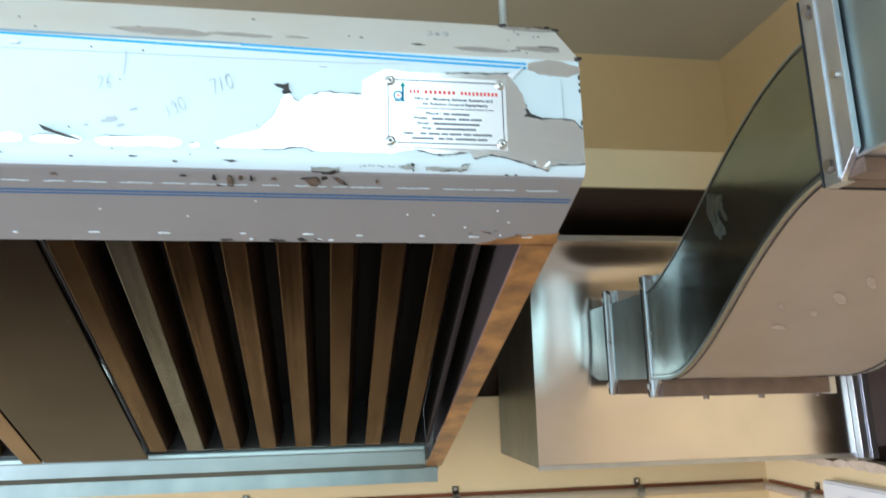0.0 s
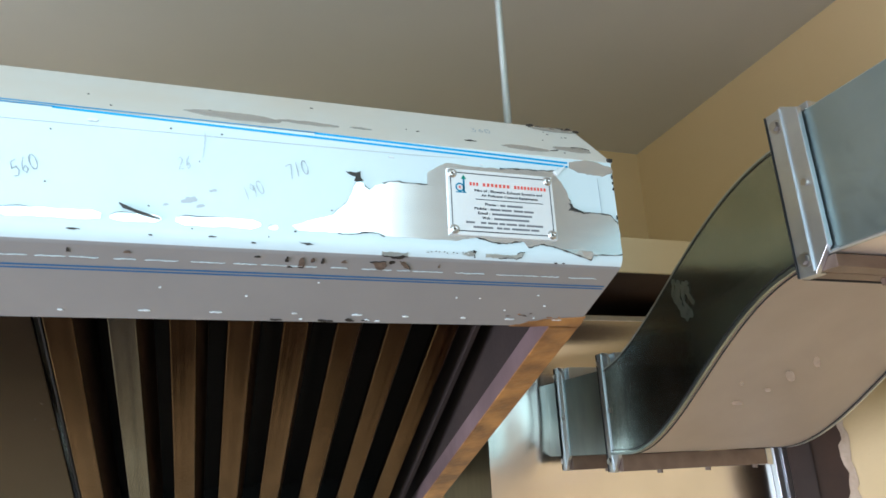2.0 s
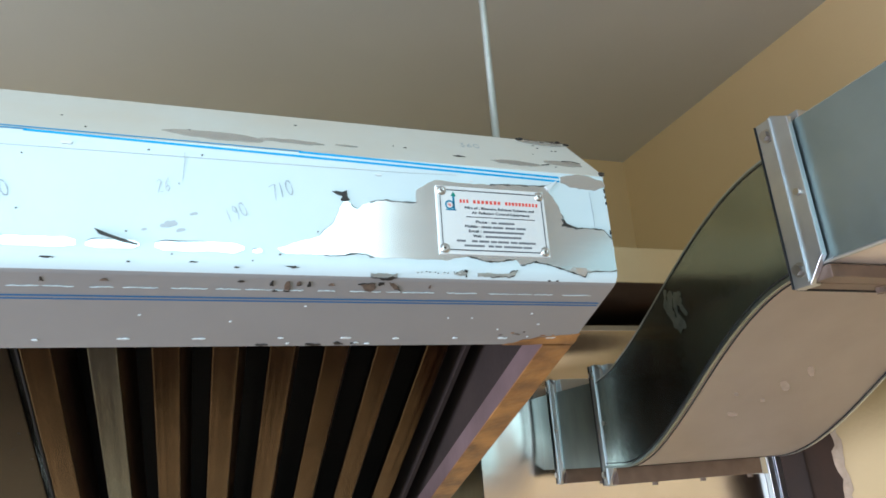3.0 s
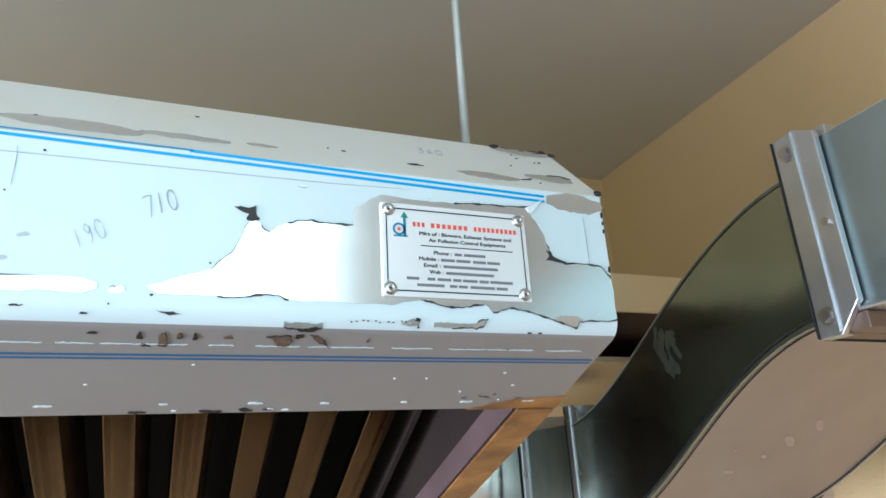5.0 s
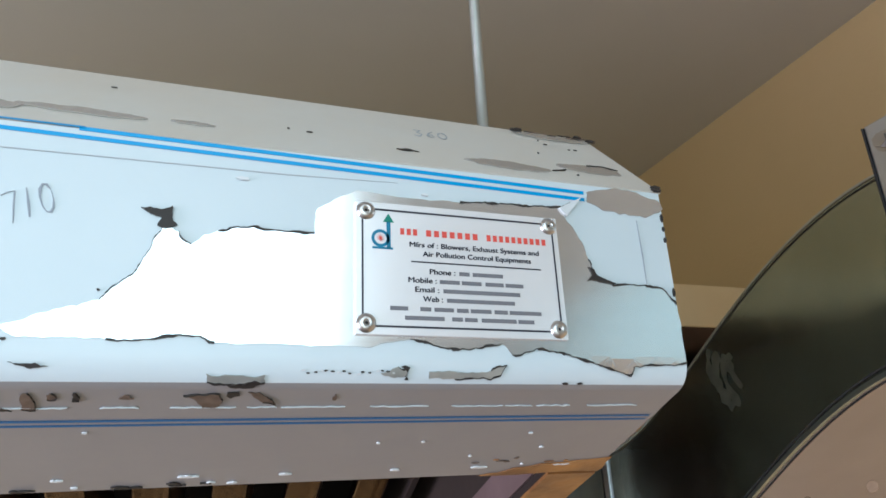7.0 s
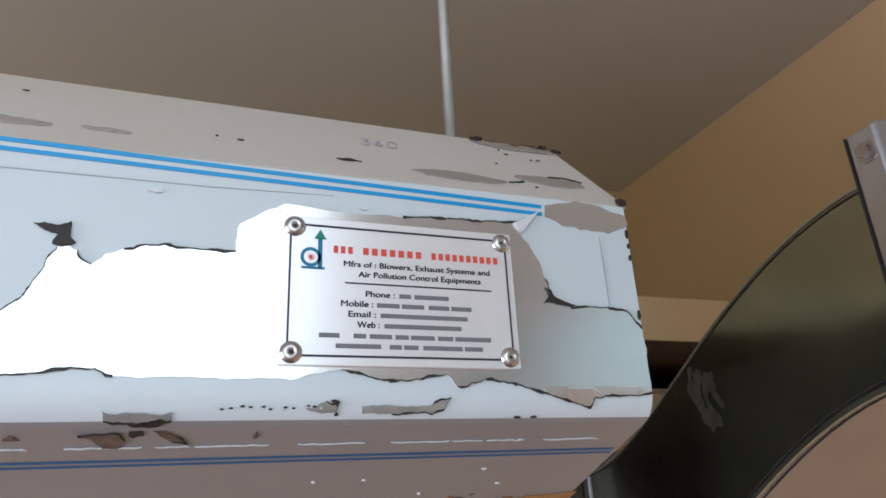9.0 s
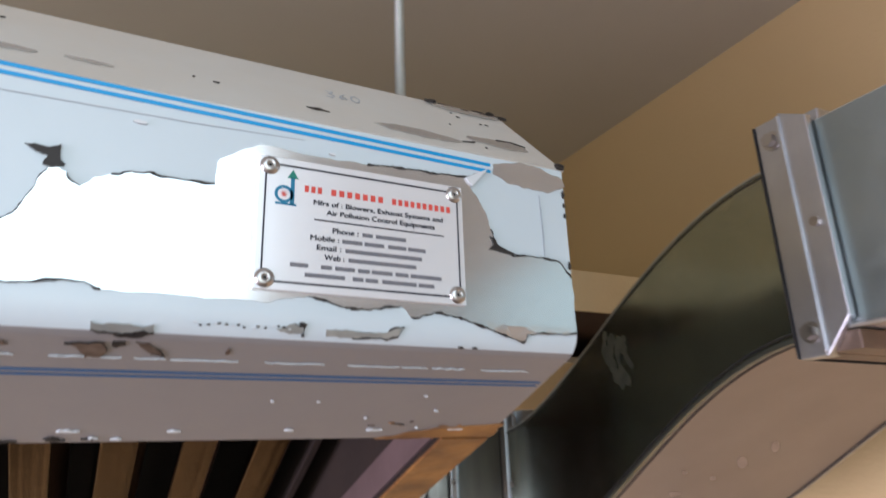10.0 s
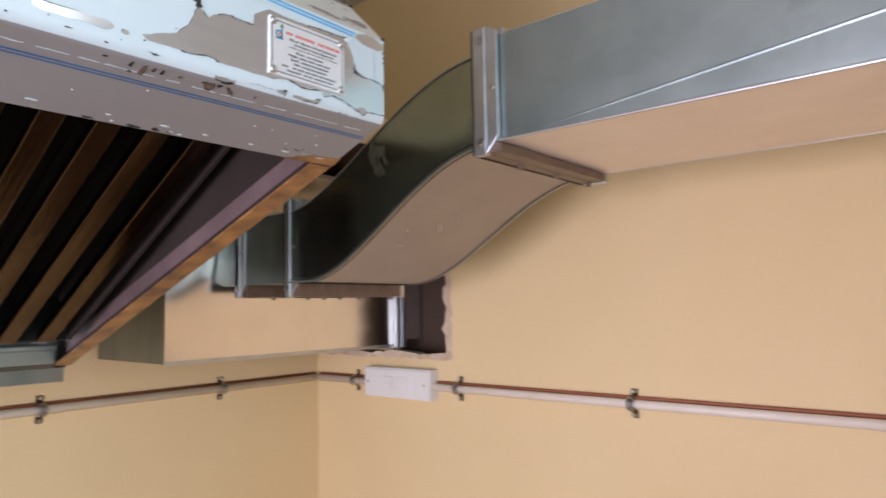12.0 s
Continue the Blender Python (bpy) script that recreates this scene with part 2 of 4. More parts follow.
def plane_sheet(pts, place, depth=0.0003):
    """A thin flat piece with the outline pts (u, v), laid by place(u, v, height)."""
    bm = bmesh.new()
    inner = []
    if 1.9 < min(p[1] for p in pts) < FZ:
        # points along the fold, so that the piece bends with the sheet
        u0, u1 = min(p[0] for p in pts), max(p[0] for p in pts)
        inner = [(u0 + (u1 - u0) * (k + 0.5) / 24, FZ - 0.0012 * j) for j in range(-1, 9) for k in range(24)]
    flat, edges, faces = geometry.delaunay_2d_cdt([Vector(p) for p in list(pts) + inner], [], [list(range(len(pts)))], 1, 1e-6)[:3]
    top = [bm.verts.new(place(p.x, p.y, depth)) for p in flat]
    low = [bm.verts.new(place(p.x, p.y, 0.0)) for p in flat]
    uses = {}
    for f in faces:
        bm.faces.new([top[i] for i in f])
        for i, j in zip(f, f[1:] + f[:1]):
            uses.setdefault(frozenset((i, j)), []).append((i, j))
    for k in uses.values():
        if len(k) == 1:
            i, j = k[0]
            bm.faces.new((top[i], top[j], low[j], low[i]))
    return bm


def ribbon(pts, width, place, depth=0.0006, rng=None, tip=0.3):
    """A narrow strip of uneven width along an open line."""
    left, right = [], []
    for i, p in enumerate(pts):
        a, b = pts[max(i - 1, 0)], pts[min(i + 1, len(pts) - 1)]
        d = Vector((b[0] - a[0], b[1] - a[1])).normalized()
        w = width * (0.5 if rng is None else rng.uniform(0.2, 0.8)) * (tip if i in (0, len(pts) - 1) else 1)
        left.append((p[0] - d.y * w, p[1] + d.x * w))
        right.append((p[0] + d.y * w, p[1] - d.x * w))
    bm = bmesh.new()
    rows = [[bm.verts.new(place(*q)) for q in ((*a, 0.0), (*a, depth), (*c, depth), (*c, 0.0))] for a, c in zip(left, right)]
    for r0, r1 in zip(rows, rows[1:]):
        for i in range(3):
            bm.faces.new((r0[i], r0[i + 1], r1[i + 1], r1[i]))
    return bm


def cyl(p, q, r, seg=12, r2=None):
    bm = bmesh.new()
    p, q = Vector(p), Vector(q)
    d = (q - p)
    m = Matrix.Translation((p + q) / 2) @ d.to_track_quat("Z", "Y").to_matrix().to_4x4()
    bmesh.ops.create_cone(bm, cap_ends=True, segments=seg, radius1=r, radius2=r if r2 is None else r2, depth=d.length, matrix=m)
    return bm


def oval(cx, cy, w, h, rng, n=18, power=1.0, lean=0.0):
    out = []
    for i in range(n):
        a = 2 * math.pi * i / n
        s = 1 + rng.uniform(-0.10, 0.10) * power
        x, y = math.cos(a) * w / 2 * s, math.sin(a) * h / 2 * s
        out.append((cx + x, cy + y + lean * x))
    return out


rng = random.Random(4)

# ---- room ----
RIGHT_X, BACK_Y, CEIL_Z, LEFT_X = 1.023, 1.365, 2.82, -2.7


def wall_boxes(name, boxes, material, label):
    bm = bmesh.new()
    for b in boxes:
        add_box(bm, *b)
    ob = part(name, bm, material)
    return tagged(ob, label, "wall", kind="structure")


tagged(part("floor", box(LEFT_X - 0.2, RIGHT_X + 0.2, SOUTH_Y - 0.2, BACK_Y + 0.2, -0.1, 0), M_FLOOR), "plain brown kitchen floor below the hood", "floor", kind="structure")
tagged(part("ceiling", box(LEFT_X - 0.2, RIGHT_X + 0.2, SOUTH_Y - 0.2, BACK_Y + 0.2, CEIL_Z, CEIL_Z + 0.12), M_CEIL), "plain grey-beige painted kitchen ceiling", "ceiling", kind="structure")
HY0, HY1, HZ0, HZ1 = 0.743, BACK_Y + 0.12, 1.569, 2.170
wall_boxes("wall_east", [
    (RIGHT_X, RIGHT_X + 0.2, SOUTH_Y - 0.2, HY0, 0, CEIL_Z),
    (RIGHT_X, RIGHT_X + 0.2, HY1, BACK_Y + 0.2, 0, CEIL_Z),
    (RIGHT_X, RIGHT_X + 0.2, HY0, HY1, 0, HZ0),
    (RIGHT_X, RIGHT_X + 0.2, HY0, HY1, HZ1, CEIL_Z)], M_WALL, "yellow painted plaster wall with a rough duct hole")
# recess added so that the gap below the loft slab stays dark
OX0, OX1, OZ0, OZ1 = -0.5, RIGHT_X, 1.75, 2.170
wall_boxes("wall_north", [
    (LEFT_X - 0.2, OX0, BACK_Y, BACK_Y + 0.2, 0, CEIL_Z),
    (OX0, OX1, BACK_Y, BACK_Y + 0.2, 0, OZ0),
    (OX0, OX1, BACK_Y, BACK_Y + 0.2, OZ1, CEIL_Z)], M_WALL, "yellow painted plaster wall with an added recess below the loft slab")
# unseen wall; its opening is added to let the fill lamp in
wall_boxes("wall_west", [
    (LEFT_X - 0.2, LEFT_X, SOUTH_Y, WEST_Y0, 0, CEIL_Z),
    (LEFT_X - 0.2, LEFT_X, WEST_Y1, BACK_Y, 0, CEIL_Z),
    (LEFT_X - 0.2, LEFT_X, WEST_Y0, WEST_Y1, 0, WEST_Z0),
    (LEFT_X - 0.2, LEFT_X, WEST_Y0, WEST_Y1, WEST_Z1, CEIL_Z)], M_WALL, "unseen yellow painted wall with an opening added for the fill lamp")
wall_boxes("wall_south", [
    (LEFT_X - 0.2, WIN_X0, SOUTH_Y - 0.2, SOUTH_Y, 0, CEIL_Z),
    (WIN_X1, RIGHT_X, SOUTH_Y - 0.2, SOUTH_Y, 0, CEIL_Z),
    (WIN_X0, WIN_X1, SOUTH_Y - 0.2, SOUTH_Y, 0, WIN_Z0),
    (WIN_X0, WIN_X1, SOUTH_Y - 0.2, SOUTH_Y, WIN_Z1, CEIL_Z)], M_PALE, "pale painted wall with a wide window opening")
loft = part("loft_slab", box(LEFT_X + 0.001, RIGHT_X - 0.0005, 0.74, BACK_Y - 0.0005, 2.175, 2.259, 0.002), M_LINTEL)
tagged(loft, "cream plastered loft slab along the back wall", "loft slab", kind="structure")
# the shade below the slab, laid on as a thin dark sheet
part("underside", box(LEFT_X + 0.002, RIGHT_X - 0.001, 0.744, BACK_Y - 0.001, 2.1722, 2.1748), M_DARK, loft, "underside coloured dark brown for its shade")
tagged(part("recess_backing", box(OX0, OX1 + 0.11, BACK_Y + 0.12, BACK_Y + 0.16, OZ0, OZ1), M_DARK), "added dark backing that stands in for shade below the loft slab", "board", kind="structure")
tagged(part("ground", box(-60, 60, -60, 60, -0.4, -0.35), M_PLASTER), "bare earth outside the kitchen", "ground", kind="structure")


def broken_edge():
    """Rough plaster round the hole in the wall, uneven in width."""
    bm = bmesh.new()
    r = random.Random(9)
    ring = []
    for y0, z0, y1, z1 in ((HY0, HZ0, HY1, HZ0), (HY1, HZ0, HY1, HZ1), (HY1, HZ1, HY0, HZ1), (HY0, HZ1, HY0, HZ0)):
        for i in range(40):
            u = i / 40
            ring.append((y0 + (y1 - y0) * u, z0 + (z1 - z0) * u))
    cy, cz = (HY0 + HY1) / 2, (HZ0 + HZ1) / 2
    outer, inner, deep = [], [], []
    for y, z in ring:
        wander = 0.012 * math.sin(z * 61 + y * 23) + 0.008 * math.sin(z * 140)
        k, j = r.uniform(1.005, 1.03) + max(wander, 0), 0.962 + wander + r.uniform(-0.008, 0.012)
        outer.append(bm.verts.new((RIGHT_X - 0.0015, cy + (y - cy) * k, cz + (z - cz) * k)))
        inner.append(bm.verts.new((RIGHT_X - r.uniform(0.003, 0.008), cy + (y - cy) * j, cz + (z - cz) * j)))
        deep.append(bm.verts.new((RIGHT_X + 0.03, cy + (y - cy) * j, cz + (z - cz) * j)))
    for i in range(len(ring)):
        n = (i + 1) % len(ring)
        if max(ring[i][0], ring[n][0]) > BACK_Y - 0.03 or max(ring[i][1], ring[n][1]) > HZ1 - 0.02:
            continue
        bm.faces.new((outer[i], outer[n], inner[n], inner[i]))
        bm.faces.new((inner[i], inner[n], deep[n], deep[i]))
    return part("broken_plaster", bm, M_PLASTER)


tagged(broken_edge(), "rough broken plaster edge round the duct hole", "plaster edge", kind="structure")
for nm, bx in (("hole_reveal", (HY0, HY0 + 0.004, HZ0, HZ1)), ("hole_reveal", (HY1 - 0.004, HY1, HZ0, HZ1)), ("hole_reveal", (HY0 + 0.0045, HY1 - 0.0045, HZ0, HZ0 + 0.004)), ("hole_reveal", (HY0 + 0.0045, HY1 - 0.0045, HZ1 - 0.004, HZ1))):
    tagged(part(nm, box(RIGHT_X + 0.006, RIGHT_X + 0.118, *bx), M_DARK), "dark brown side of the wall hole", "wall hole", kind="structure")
# added backing that keeps the depth of the hole dark
tagged(part("hole_lining", box(RIGHT_X + 0.12, RIGHT_X + 0.19, HY0 + 0.002, HY1 - 0.002, HZ0 + 0.002, HZ1 - 0.002), M_DARK), "added dark brown backing that closes the wall hole", "board", kind="structure")

# ---- hood ----
HOOD_L, HOOD_R = -1.62, -0.003
hood = thing("exhaust_hood", "large stainless kitchen exhaust hood still wrapped in torn protective film", "exhaust hood", m=pose(0, 0, 0))


def fold(y, z, r, a0, a1, n=6):
    return [(y + r * math.cos(radians(a0 + (a1 - a0) * i / n)), z + r * math.sin(radians(a0 + (a1 - a0) * i / n))) for i in range(n + 1)]


LIP_A = math.degrees(math.atan2(1.9505 - 1.914, 0.1 - 0.004))
bend = fold(FR, FZ, FR, 180, 270 - LIP_A, 18)
part("front_panel", sheet([(0.0, 2.0535), (0.0, FZ + 0.002)] + bend[:14], HOOD_L, HOOD_R, 0.0012), M_FILM, hood, "white-blue film over steel front")
part("front_lip", sheet(bend[13:] + [(0.1, 1.914), (0.1015, 1.932)], HOOD_L, HOOD_R, 0.0012), M_FILM_SHADE, hood, "film under the front edge, darkened grey-mauve for its shade")
part("sloped_panel", sheet([(0.90, 2.124), (0.068, 2.124), (0.0004, 2.0545)], HOOD_L, -0.001, 0.0012), M_FILM_SLOPE, hood, "film over sloped steel, tinted beige for ceiling bounce")
part("back_panel", box(HOOD_L, 0, 0.965, 0.967, 1.606, 2.124), M_STEEL, hood)
part("rear_top_panel", box(HOOD_L, 0, 0.9005, 0.9645, 2.122, 2.124), M_STEEL, hood)


def end_panel(x0, x1):
    prof = [(0.012, 1.9515), (0.004, 1.962), (0.004, 2.051), (0.069, 2.1215), (0.9645, 2.1215), (0.9645, 1.606), (0.905, 1.625), (0.104, 1.9165)]
    bm = bmesh.new()
    a = [bm.verts.new((x0, y, z)) for y, z in prof]
    b = [bm.verts.new((x1, y, z)) for y, z in prof]
    bm.faces.new(a)
    bm.faces.new(b)
    for i in range(len(prof)):
        j = (i + 1) % len(prof)
        bm.faces.new((a[i], a[j], b[j], b[i]))
    return bm


part("end_panel", end_panel(-0.0072, -0.0052), M_INNER, hood, "near-black brown inner face")
part("end_skin", end_panel(-0.0050, -0.0032), M_END, hood, "dull blue-grey outer end face")
part("end_film", sheet([(0.104, 1.9385), (0.91, 1.6485)], -0.0096, -0.0076, 0.026), M_MAUVE, hood, "mauve film strip on the inner face")
part("end_panel", end_panel(HOOD_L + 0.002, HOOD_L + 0.004), M_STEEL, hood)
part("side_flange", sheet([(0.102, 1.9125), (0.91, 1.6215)], -0.033, -0.001, 0.002), M_BROWN, hood, "brown stained bottom edge")

# grease trough along the rear
part("grease_trough", sheet([(0.895, 1.664), (0.898, 1.628), (0.908, 1.618), (0.95, 1.618), (0.955, 1.66)], HOOD_L + 0.006, -0.036, 0.002), M_GALV_SIDE, hood, "pale metal grease trough")
part("trough_lip", box(HOOD_L + 0.006, -0.036, 0.885, 0.897, 1.655, 1.667, 0.003), M_GALV_SIDE, hood)
part("trough_skirt", box(HOOD_L + 0.006, -0.006, 0.93, 0.935, 1.588, 1.617), M_GALV_GREY, hood)


# places on the faces of the hood: (u, v) = (x, distance along the face), h outwards
def on_front(u, v, h):
    if v >= FZ:
        return (u, -0.0002 - h, v)
    a, r = (FZ - v) / FR, FR + 0.0002 + h
    return (u, FR - r * math.cos(a), FZ - r * math.sin(a))


SD = Vector((0.068, 0.0705)).normalized()


def on_slope(u, v, h):
    return (u, v * SD.x - (0.0003 + h) * SD.y, 2.0540 + v * SD.y + (0.0003 + h) * SD.x)


LD = Vector((0.096, -0.0365)).normalized()


def on_lip(u, v, h):
    return (u, 0.004 + v * LD.x + (0.0002 + h) * LD.y, 1.9505 + v * LD.y - (0.0002 + h) * LD.x)


# film edge lines
for place, line in ((on_front, ((-0.05, 2.0488), (-0.285, 2.0535))), (on_slope, ((-0.283, 0.0), (-0.6, 0.0076), (HOOD_L, 0.0090))),
                    (on_front, ((-0.05, 2.0450), (-0.48, 2.0535))), (on_slope, ((-0.478, 0.0), (-0.8, 0.0040), (HOOD_L, 0.0055)))):
    part("blue_stripe", ribbon(line, 0.0018, place, 0.0002, None, 1.0), M_BLUE, hood)
for v0, w in ((0.0295, 0.0016), (0.0335, 0.0014)):
    part("blue_stripe", plane_sheet([(HOOD_L, v0), (-0.006, v0 + 0.0008), (-0.006, v0 + w + 0.0008), (HOOD_L, v0 + w)], on_lip, 0.0002), M_BLUE_SHADE, hood)

# bare steel where the film is torn away round the plate
patch_top = [(-0.301, 1.970), (-0.283, 1.977), (-0.269, 1.981), (-0.257, 1.994), (-0.252, 2.008), (-0.249, 2.015), (-0.243, 2.011), (-0.238, 2.006),
             (-0.228, 2.013), (-0.214, 2.016), (-0.188, 2.015), (-0.187, 2.027), (-0.170, 2.0375), (-0.119, 2.0365), (-0.067, 2.039), (-0.059, 2.0425)]
patch_right = [(-0.063, 2.034), (-0.052, 2.012), (-0.049, 2.003), (-0.039, 1.999), (-0.011, 1.999), (-0.0035, 1.991), (-0.0035, 1.961), (-0.034, 1.9585), (-0.036, 1.9545)]
patch_low = [(-0.071, 1.964), (-0.086, 1.966), (-0.098, 1.963), (-0.103, 1.968), (-0.125, 1.965), (-0.146, 1.969), (-0.166, 1.965), (-0.226, 1.9655),
             (-0.232, 1.968), (-0.265, 1.966), (-0.294, 1.966)]
main_patch = ragged(patch_top + patch_right + patch_low, rng, 0.0011, 4)
part("bare_steel_patch", plane_sheet(main_patch, on_front), M_STEEL, hood, "bare shiny steel where film is torn off")

for x0, x1, z, h in ((-0.325, -0.387, 1.9690, 0.0075), (-0.397, -0.432, 1.9690, 0.0065), (-0.438, -0.506, 1.9690, 0.0075), (-0.516, -0.580, 1.9690, 0.006),
                     (-0.312, -0.319, 1.9675, 0.0035), (-0.600, -0.690, 1.9690, 0.007), (-0.720, -0.79, 1.968, 0.006)):
    n = 9
    up = [(x1 + (x0 - x1) * i / n, z + h / 2 * (0.45 if i in (0, n) else 1) + rng.uniform(-0.0006, 0.0006)) for i in range(n + 1)]
    dn = [(x1 + (x0 - x1) * i / n, z - h / 2 * (0.45 if i in (0, n) else 1) + rng.uniform(-0.0006, 0.0006)) for i in range(n + 1)]
    part("bare_steel_patch", plane_sheet(up + dn[::-1], on_front), M_STEEL, hood)
    part("torn_edge", ribbon(up[: rng.randint(4, 8)], 0.0006, on_front, 0.0005, rng), M_TORN, hood)

part("bare_steel_patch", plane_sheet(ragged(oval(-0.026, 2.0455, 0.046, 0.0150, rng, lean=-0.05), rng, 0.0009, 3), on_front), M_STEEL, hood)
for cx, v, w, h in ((-0.085, 0.017, 0.048, 0.0125), (-0.032, 0.026, 0.040, 0.0135), (-0.03, 0.088, 0.054, 0.012), (-0.348, 0.021, 0.078, 0.018), (-0.288, 0.023, 0.058, 0.009), (-0.243, 0.024, 0.02, 0.005)):
    part("bare_steel_patch", plane_sheet(ragged(oval(cx, v, w, h, rng, lean=-0.05), rng, 0.0010, 3), on_slope), M_STEEL, hood)

# dark torn edges and curls of film


def tear(line, place, width, seed, height=0.0007):
    """A fine dark line of very uneven width along a torn edge."""
    r = random.Random(seed)
    fine = []
    for a, b in zip(line, line[1:]):
        n = max(1, int(math.dist(a, b) / 0.0012))
        fine += [(a[0] + (b[0] - a[0]) * k / n + r.uniform(-1, 1) * 0.00022, a[1] + (b[1] - a[1]) * k / n + r.uniform(-1, 1) * 0.00022) for k in range(n)]
    fine.append(line[-1])
    left, right, swell = [], [], r.uniform(0, 6)
    for i, p in enumerate(fine):
        w = width * (0.12 + 0.55 * max(0, math.sin(swell + i * 0.55)) * r.uniform(0.4, 1.0) + 0.2 * r.random())
        left.append((p[0], p[1] + w))
        right.append((p[0] - w * 0.4, p[1] - w))
    bm = bmesh.new()
    rows = [[bm.verts.new(place(*q)) for q in ((*a, 0.0), (*a, height), (*c, height), (*c, 0.0))] for a, c in zip(left, right)]
    for r0, r1 in zip(rows, rows[1:]):
        for k in range(3):
            bm.faces.new((r0[k], r0[k + 1], r1[k + 1], r1[k]))
    return part("torn_edge", bm, M_TORN, hood)


for n, seg in enumerate((patch_top[2:6], patch_top[6:8], patch_top[8:11], patch_top[13:], patch_right[1:4], patch_right[3:6], patch_right[6:], patch_low[:3], patch_low[3:6], patch_low[7:10])):
    i, j = main_patch.index(seg[0]), main_patch.index(seg[-1])
    tear(main_patch[i:j + 1], on_front, 0.0010, 40 + n)
part("torn_edge", plane_sheet(ragged([(-0.2585, 2.0205), (-0.2525, 2.0205), (-0.2465, 2.0222), (-0.2462, 2.0185), (-0.2440, 2.0140), (-0.2475, 2.0125), (-0.2515, 2.0130), (-0.2500, 2.0165), (-0.2545, 2.0180)], rng, 0.0008, 3), on_front, 0.001), M_TORN, hood)
part("torn_edge", plane_sheet(ragged([(-0.0530, 2.0080), (-0.0500, 2.0055), (-0.0465, 2.0030), (-0.0380, 2.0002), (-0.0450, 2.0002), (-0.0505, 2.0010), (-0.0545, 2.0005), (-0.0515, 2.0035)], rng, 0.0007, 3), on_front, 0.001), M_TORN, hood)
tear([(-0.071, 1.964), (-0.05, 1.9585), (-0.036, 1.9545)], on_front, 0.0011, 71)
part("curled_film", plane_sheet([(-0.424, 1.976), (-0.427, 1.9795), (-0.415, 1.9745), (-0.398, 1.969), (-0.41, 1.9715)], on_front, 0.003), M_TORN, hood)
part("curled_film", plane_sheet([(-0.062, 2.0345), (-0.0525, 2.0455), (-0.066, 2.0385), (-0.064, 2.036)], on_front, 0.0016), M_FLAKE, hood)

# scraped streaks low on the front and on the fold


def flake(place, pts, material, seed, edge=None, height=0.0004):
    """A scraped or torn spot with a jagged outline, and a dark tear along a part of it."""
    r = random.Random(seed)
    out = ragged(pts, r, 0.0011, 4)
    part("scrape", plane_sheet(out, place, height), material, hood)
    if edge:
        i, j = out.index(pts[edge[0]]), out.index(pts[edge[1]])
        tear(out[i:j + 1], place, 0.0007, seed + 500, height + 0.0003)


flake(on_lip, [(-0.2365, 0.0095), (-0.232, 0.0085), (-0.2225, 0.0085), (-0.2218, 0.0150), (-0.2240, 0.0200), (-0.2290, 0.0205), (-0.2310, 0.0160)], M_SCUFF, 1, (0, 3))
flake(on_lip, [(-0.2120, 0.0065), (-0.2075, 0.0070), (-0.2040, 0.0110), (-0.2000, 0.0175), (-0.2055, 0.0150), (-0.2095, 0.0105)], M_SCUFF, 2, (2, 4))
flake(on_lip, [(-0.2200, 0.0070), (-0.2155, 0.0065), (-0.2150, 0.0095), (-0.2185, 0.0115)], M_TORN, 3)
flake(on_front, [(-0.2285, 1.9535), (-0.2180, 1.9528), (-0.2060, 1.9532), (-0.2058, 1.9498), (-0.2160, 1.9490), (-0.2280, 1.9500)], M_SMEAR, 4, (3, 5))
flake(on_front, [(-0.2240, 1.9492), (-0.2140, 1.9482), (-0.2060, 1.9490), (-0.2100, 1.9470), (-0.2190, 1.9468)], M_TORN, 5)
for k, (u, v, w, h) in enumerate(((-0.2915, 0.0080, 0.0050, 0.0125), (-0.3030, 0.0075, 0.0032, 0.0060), (-0.2830, 0.0080, 0.0028, 0.0045), (-0.2750, 0.0075, 0.0022, 0.0065), (-0.2570, 0.0090, 0.0055, 0.0030),
                                  (-0.3260, 0.0080, 0.0055, 0.0020), (-0.1760, 0.0085, 0.0014, 0.0050), (-0.3000, 0.0195, 0.0050, 0.0025), (-0.4200, 0.0090, 0.0060, 0.0030), (-0.4600, 0.0085, 0.0030, 0.0050))):
    flake(on_lip, [(u - w * 0.15, v), (u + w * 0.15, v), (u + w * 0.45, v + h), (u - w * 0.55, v + h * 0.95)], M_SCUFF if k % 2 == 0 else M_TORN, 20 + k, (1, 3) if k < 4 else None)
flake(on_front, [(-0.1375, 1.9552), (-0.1200, 1.9550), (-0.1085, 1.9560), (-0.1010, 1.9586), (-0.1035, 1.9540), (-0.1080, 1.9518), (-0.1250, 1.9520), (-0.1370, 1.9522)], M_SMEAR, 6, (2, 6))
flake(on_front, [(-0.1590, 1.9545), (-0.1515, 1.9572), (-0.1465, 1.9565), (-0.1480, 1.9530), (-0.1530, 1.9525)], M_SMEAR, 7, (1, 3))
flake(on_front, [(-0.1500, 1.9572), (-0.1460, 1.9570), (-0.1462, 1.9515), (-0.1480, 1.9515), (-0.1475, 1.9555)], M_TORN, 8)
for k in range(16):
    u = -0.192 + 0.0026 * k + rng.uniform(-0.001, 0.001)
    flake(on_front, oval(u, 1.9548 + rng.uniform(-0.0012, 0.0008), rng.uniform(0.0008, 0.0022), 0.0007, rng, 7, 2.0), M_TORN if k % 3 else M_FLAKE, 60 + k)
flake(on_front, [(-0.2960, 1.9572), (-0.2900, 1.9566), (-0.2830, 1.9556), (-0.2860, 1.9552), (-0.2930, 1.9560)], M_TORN, 9)
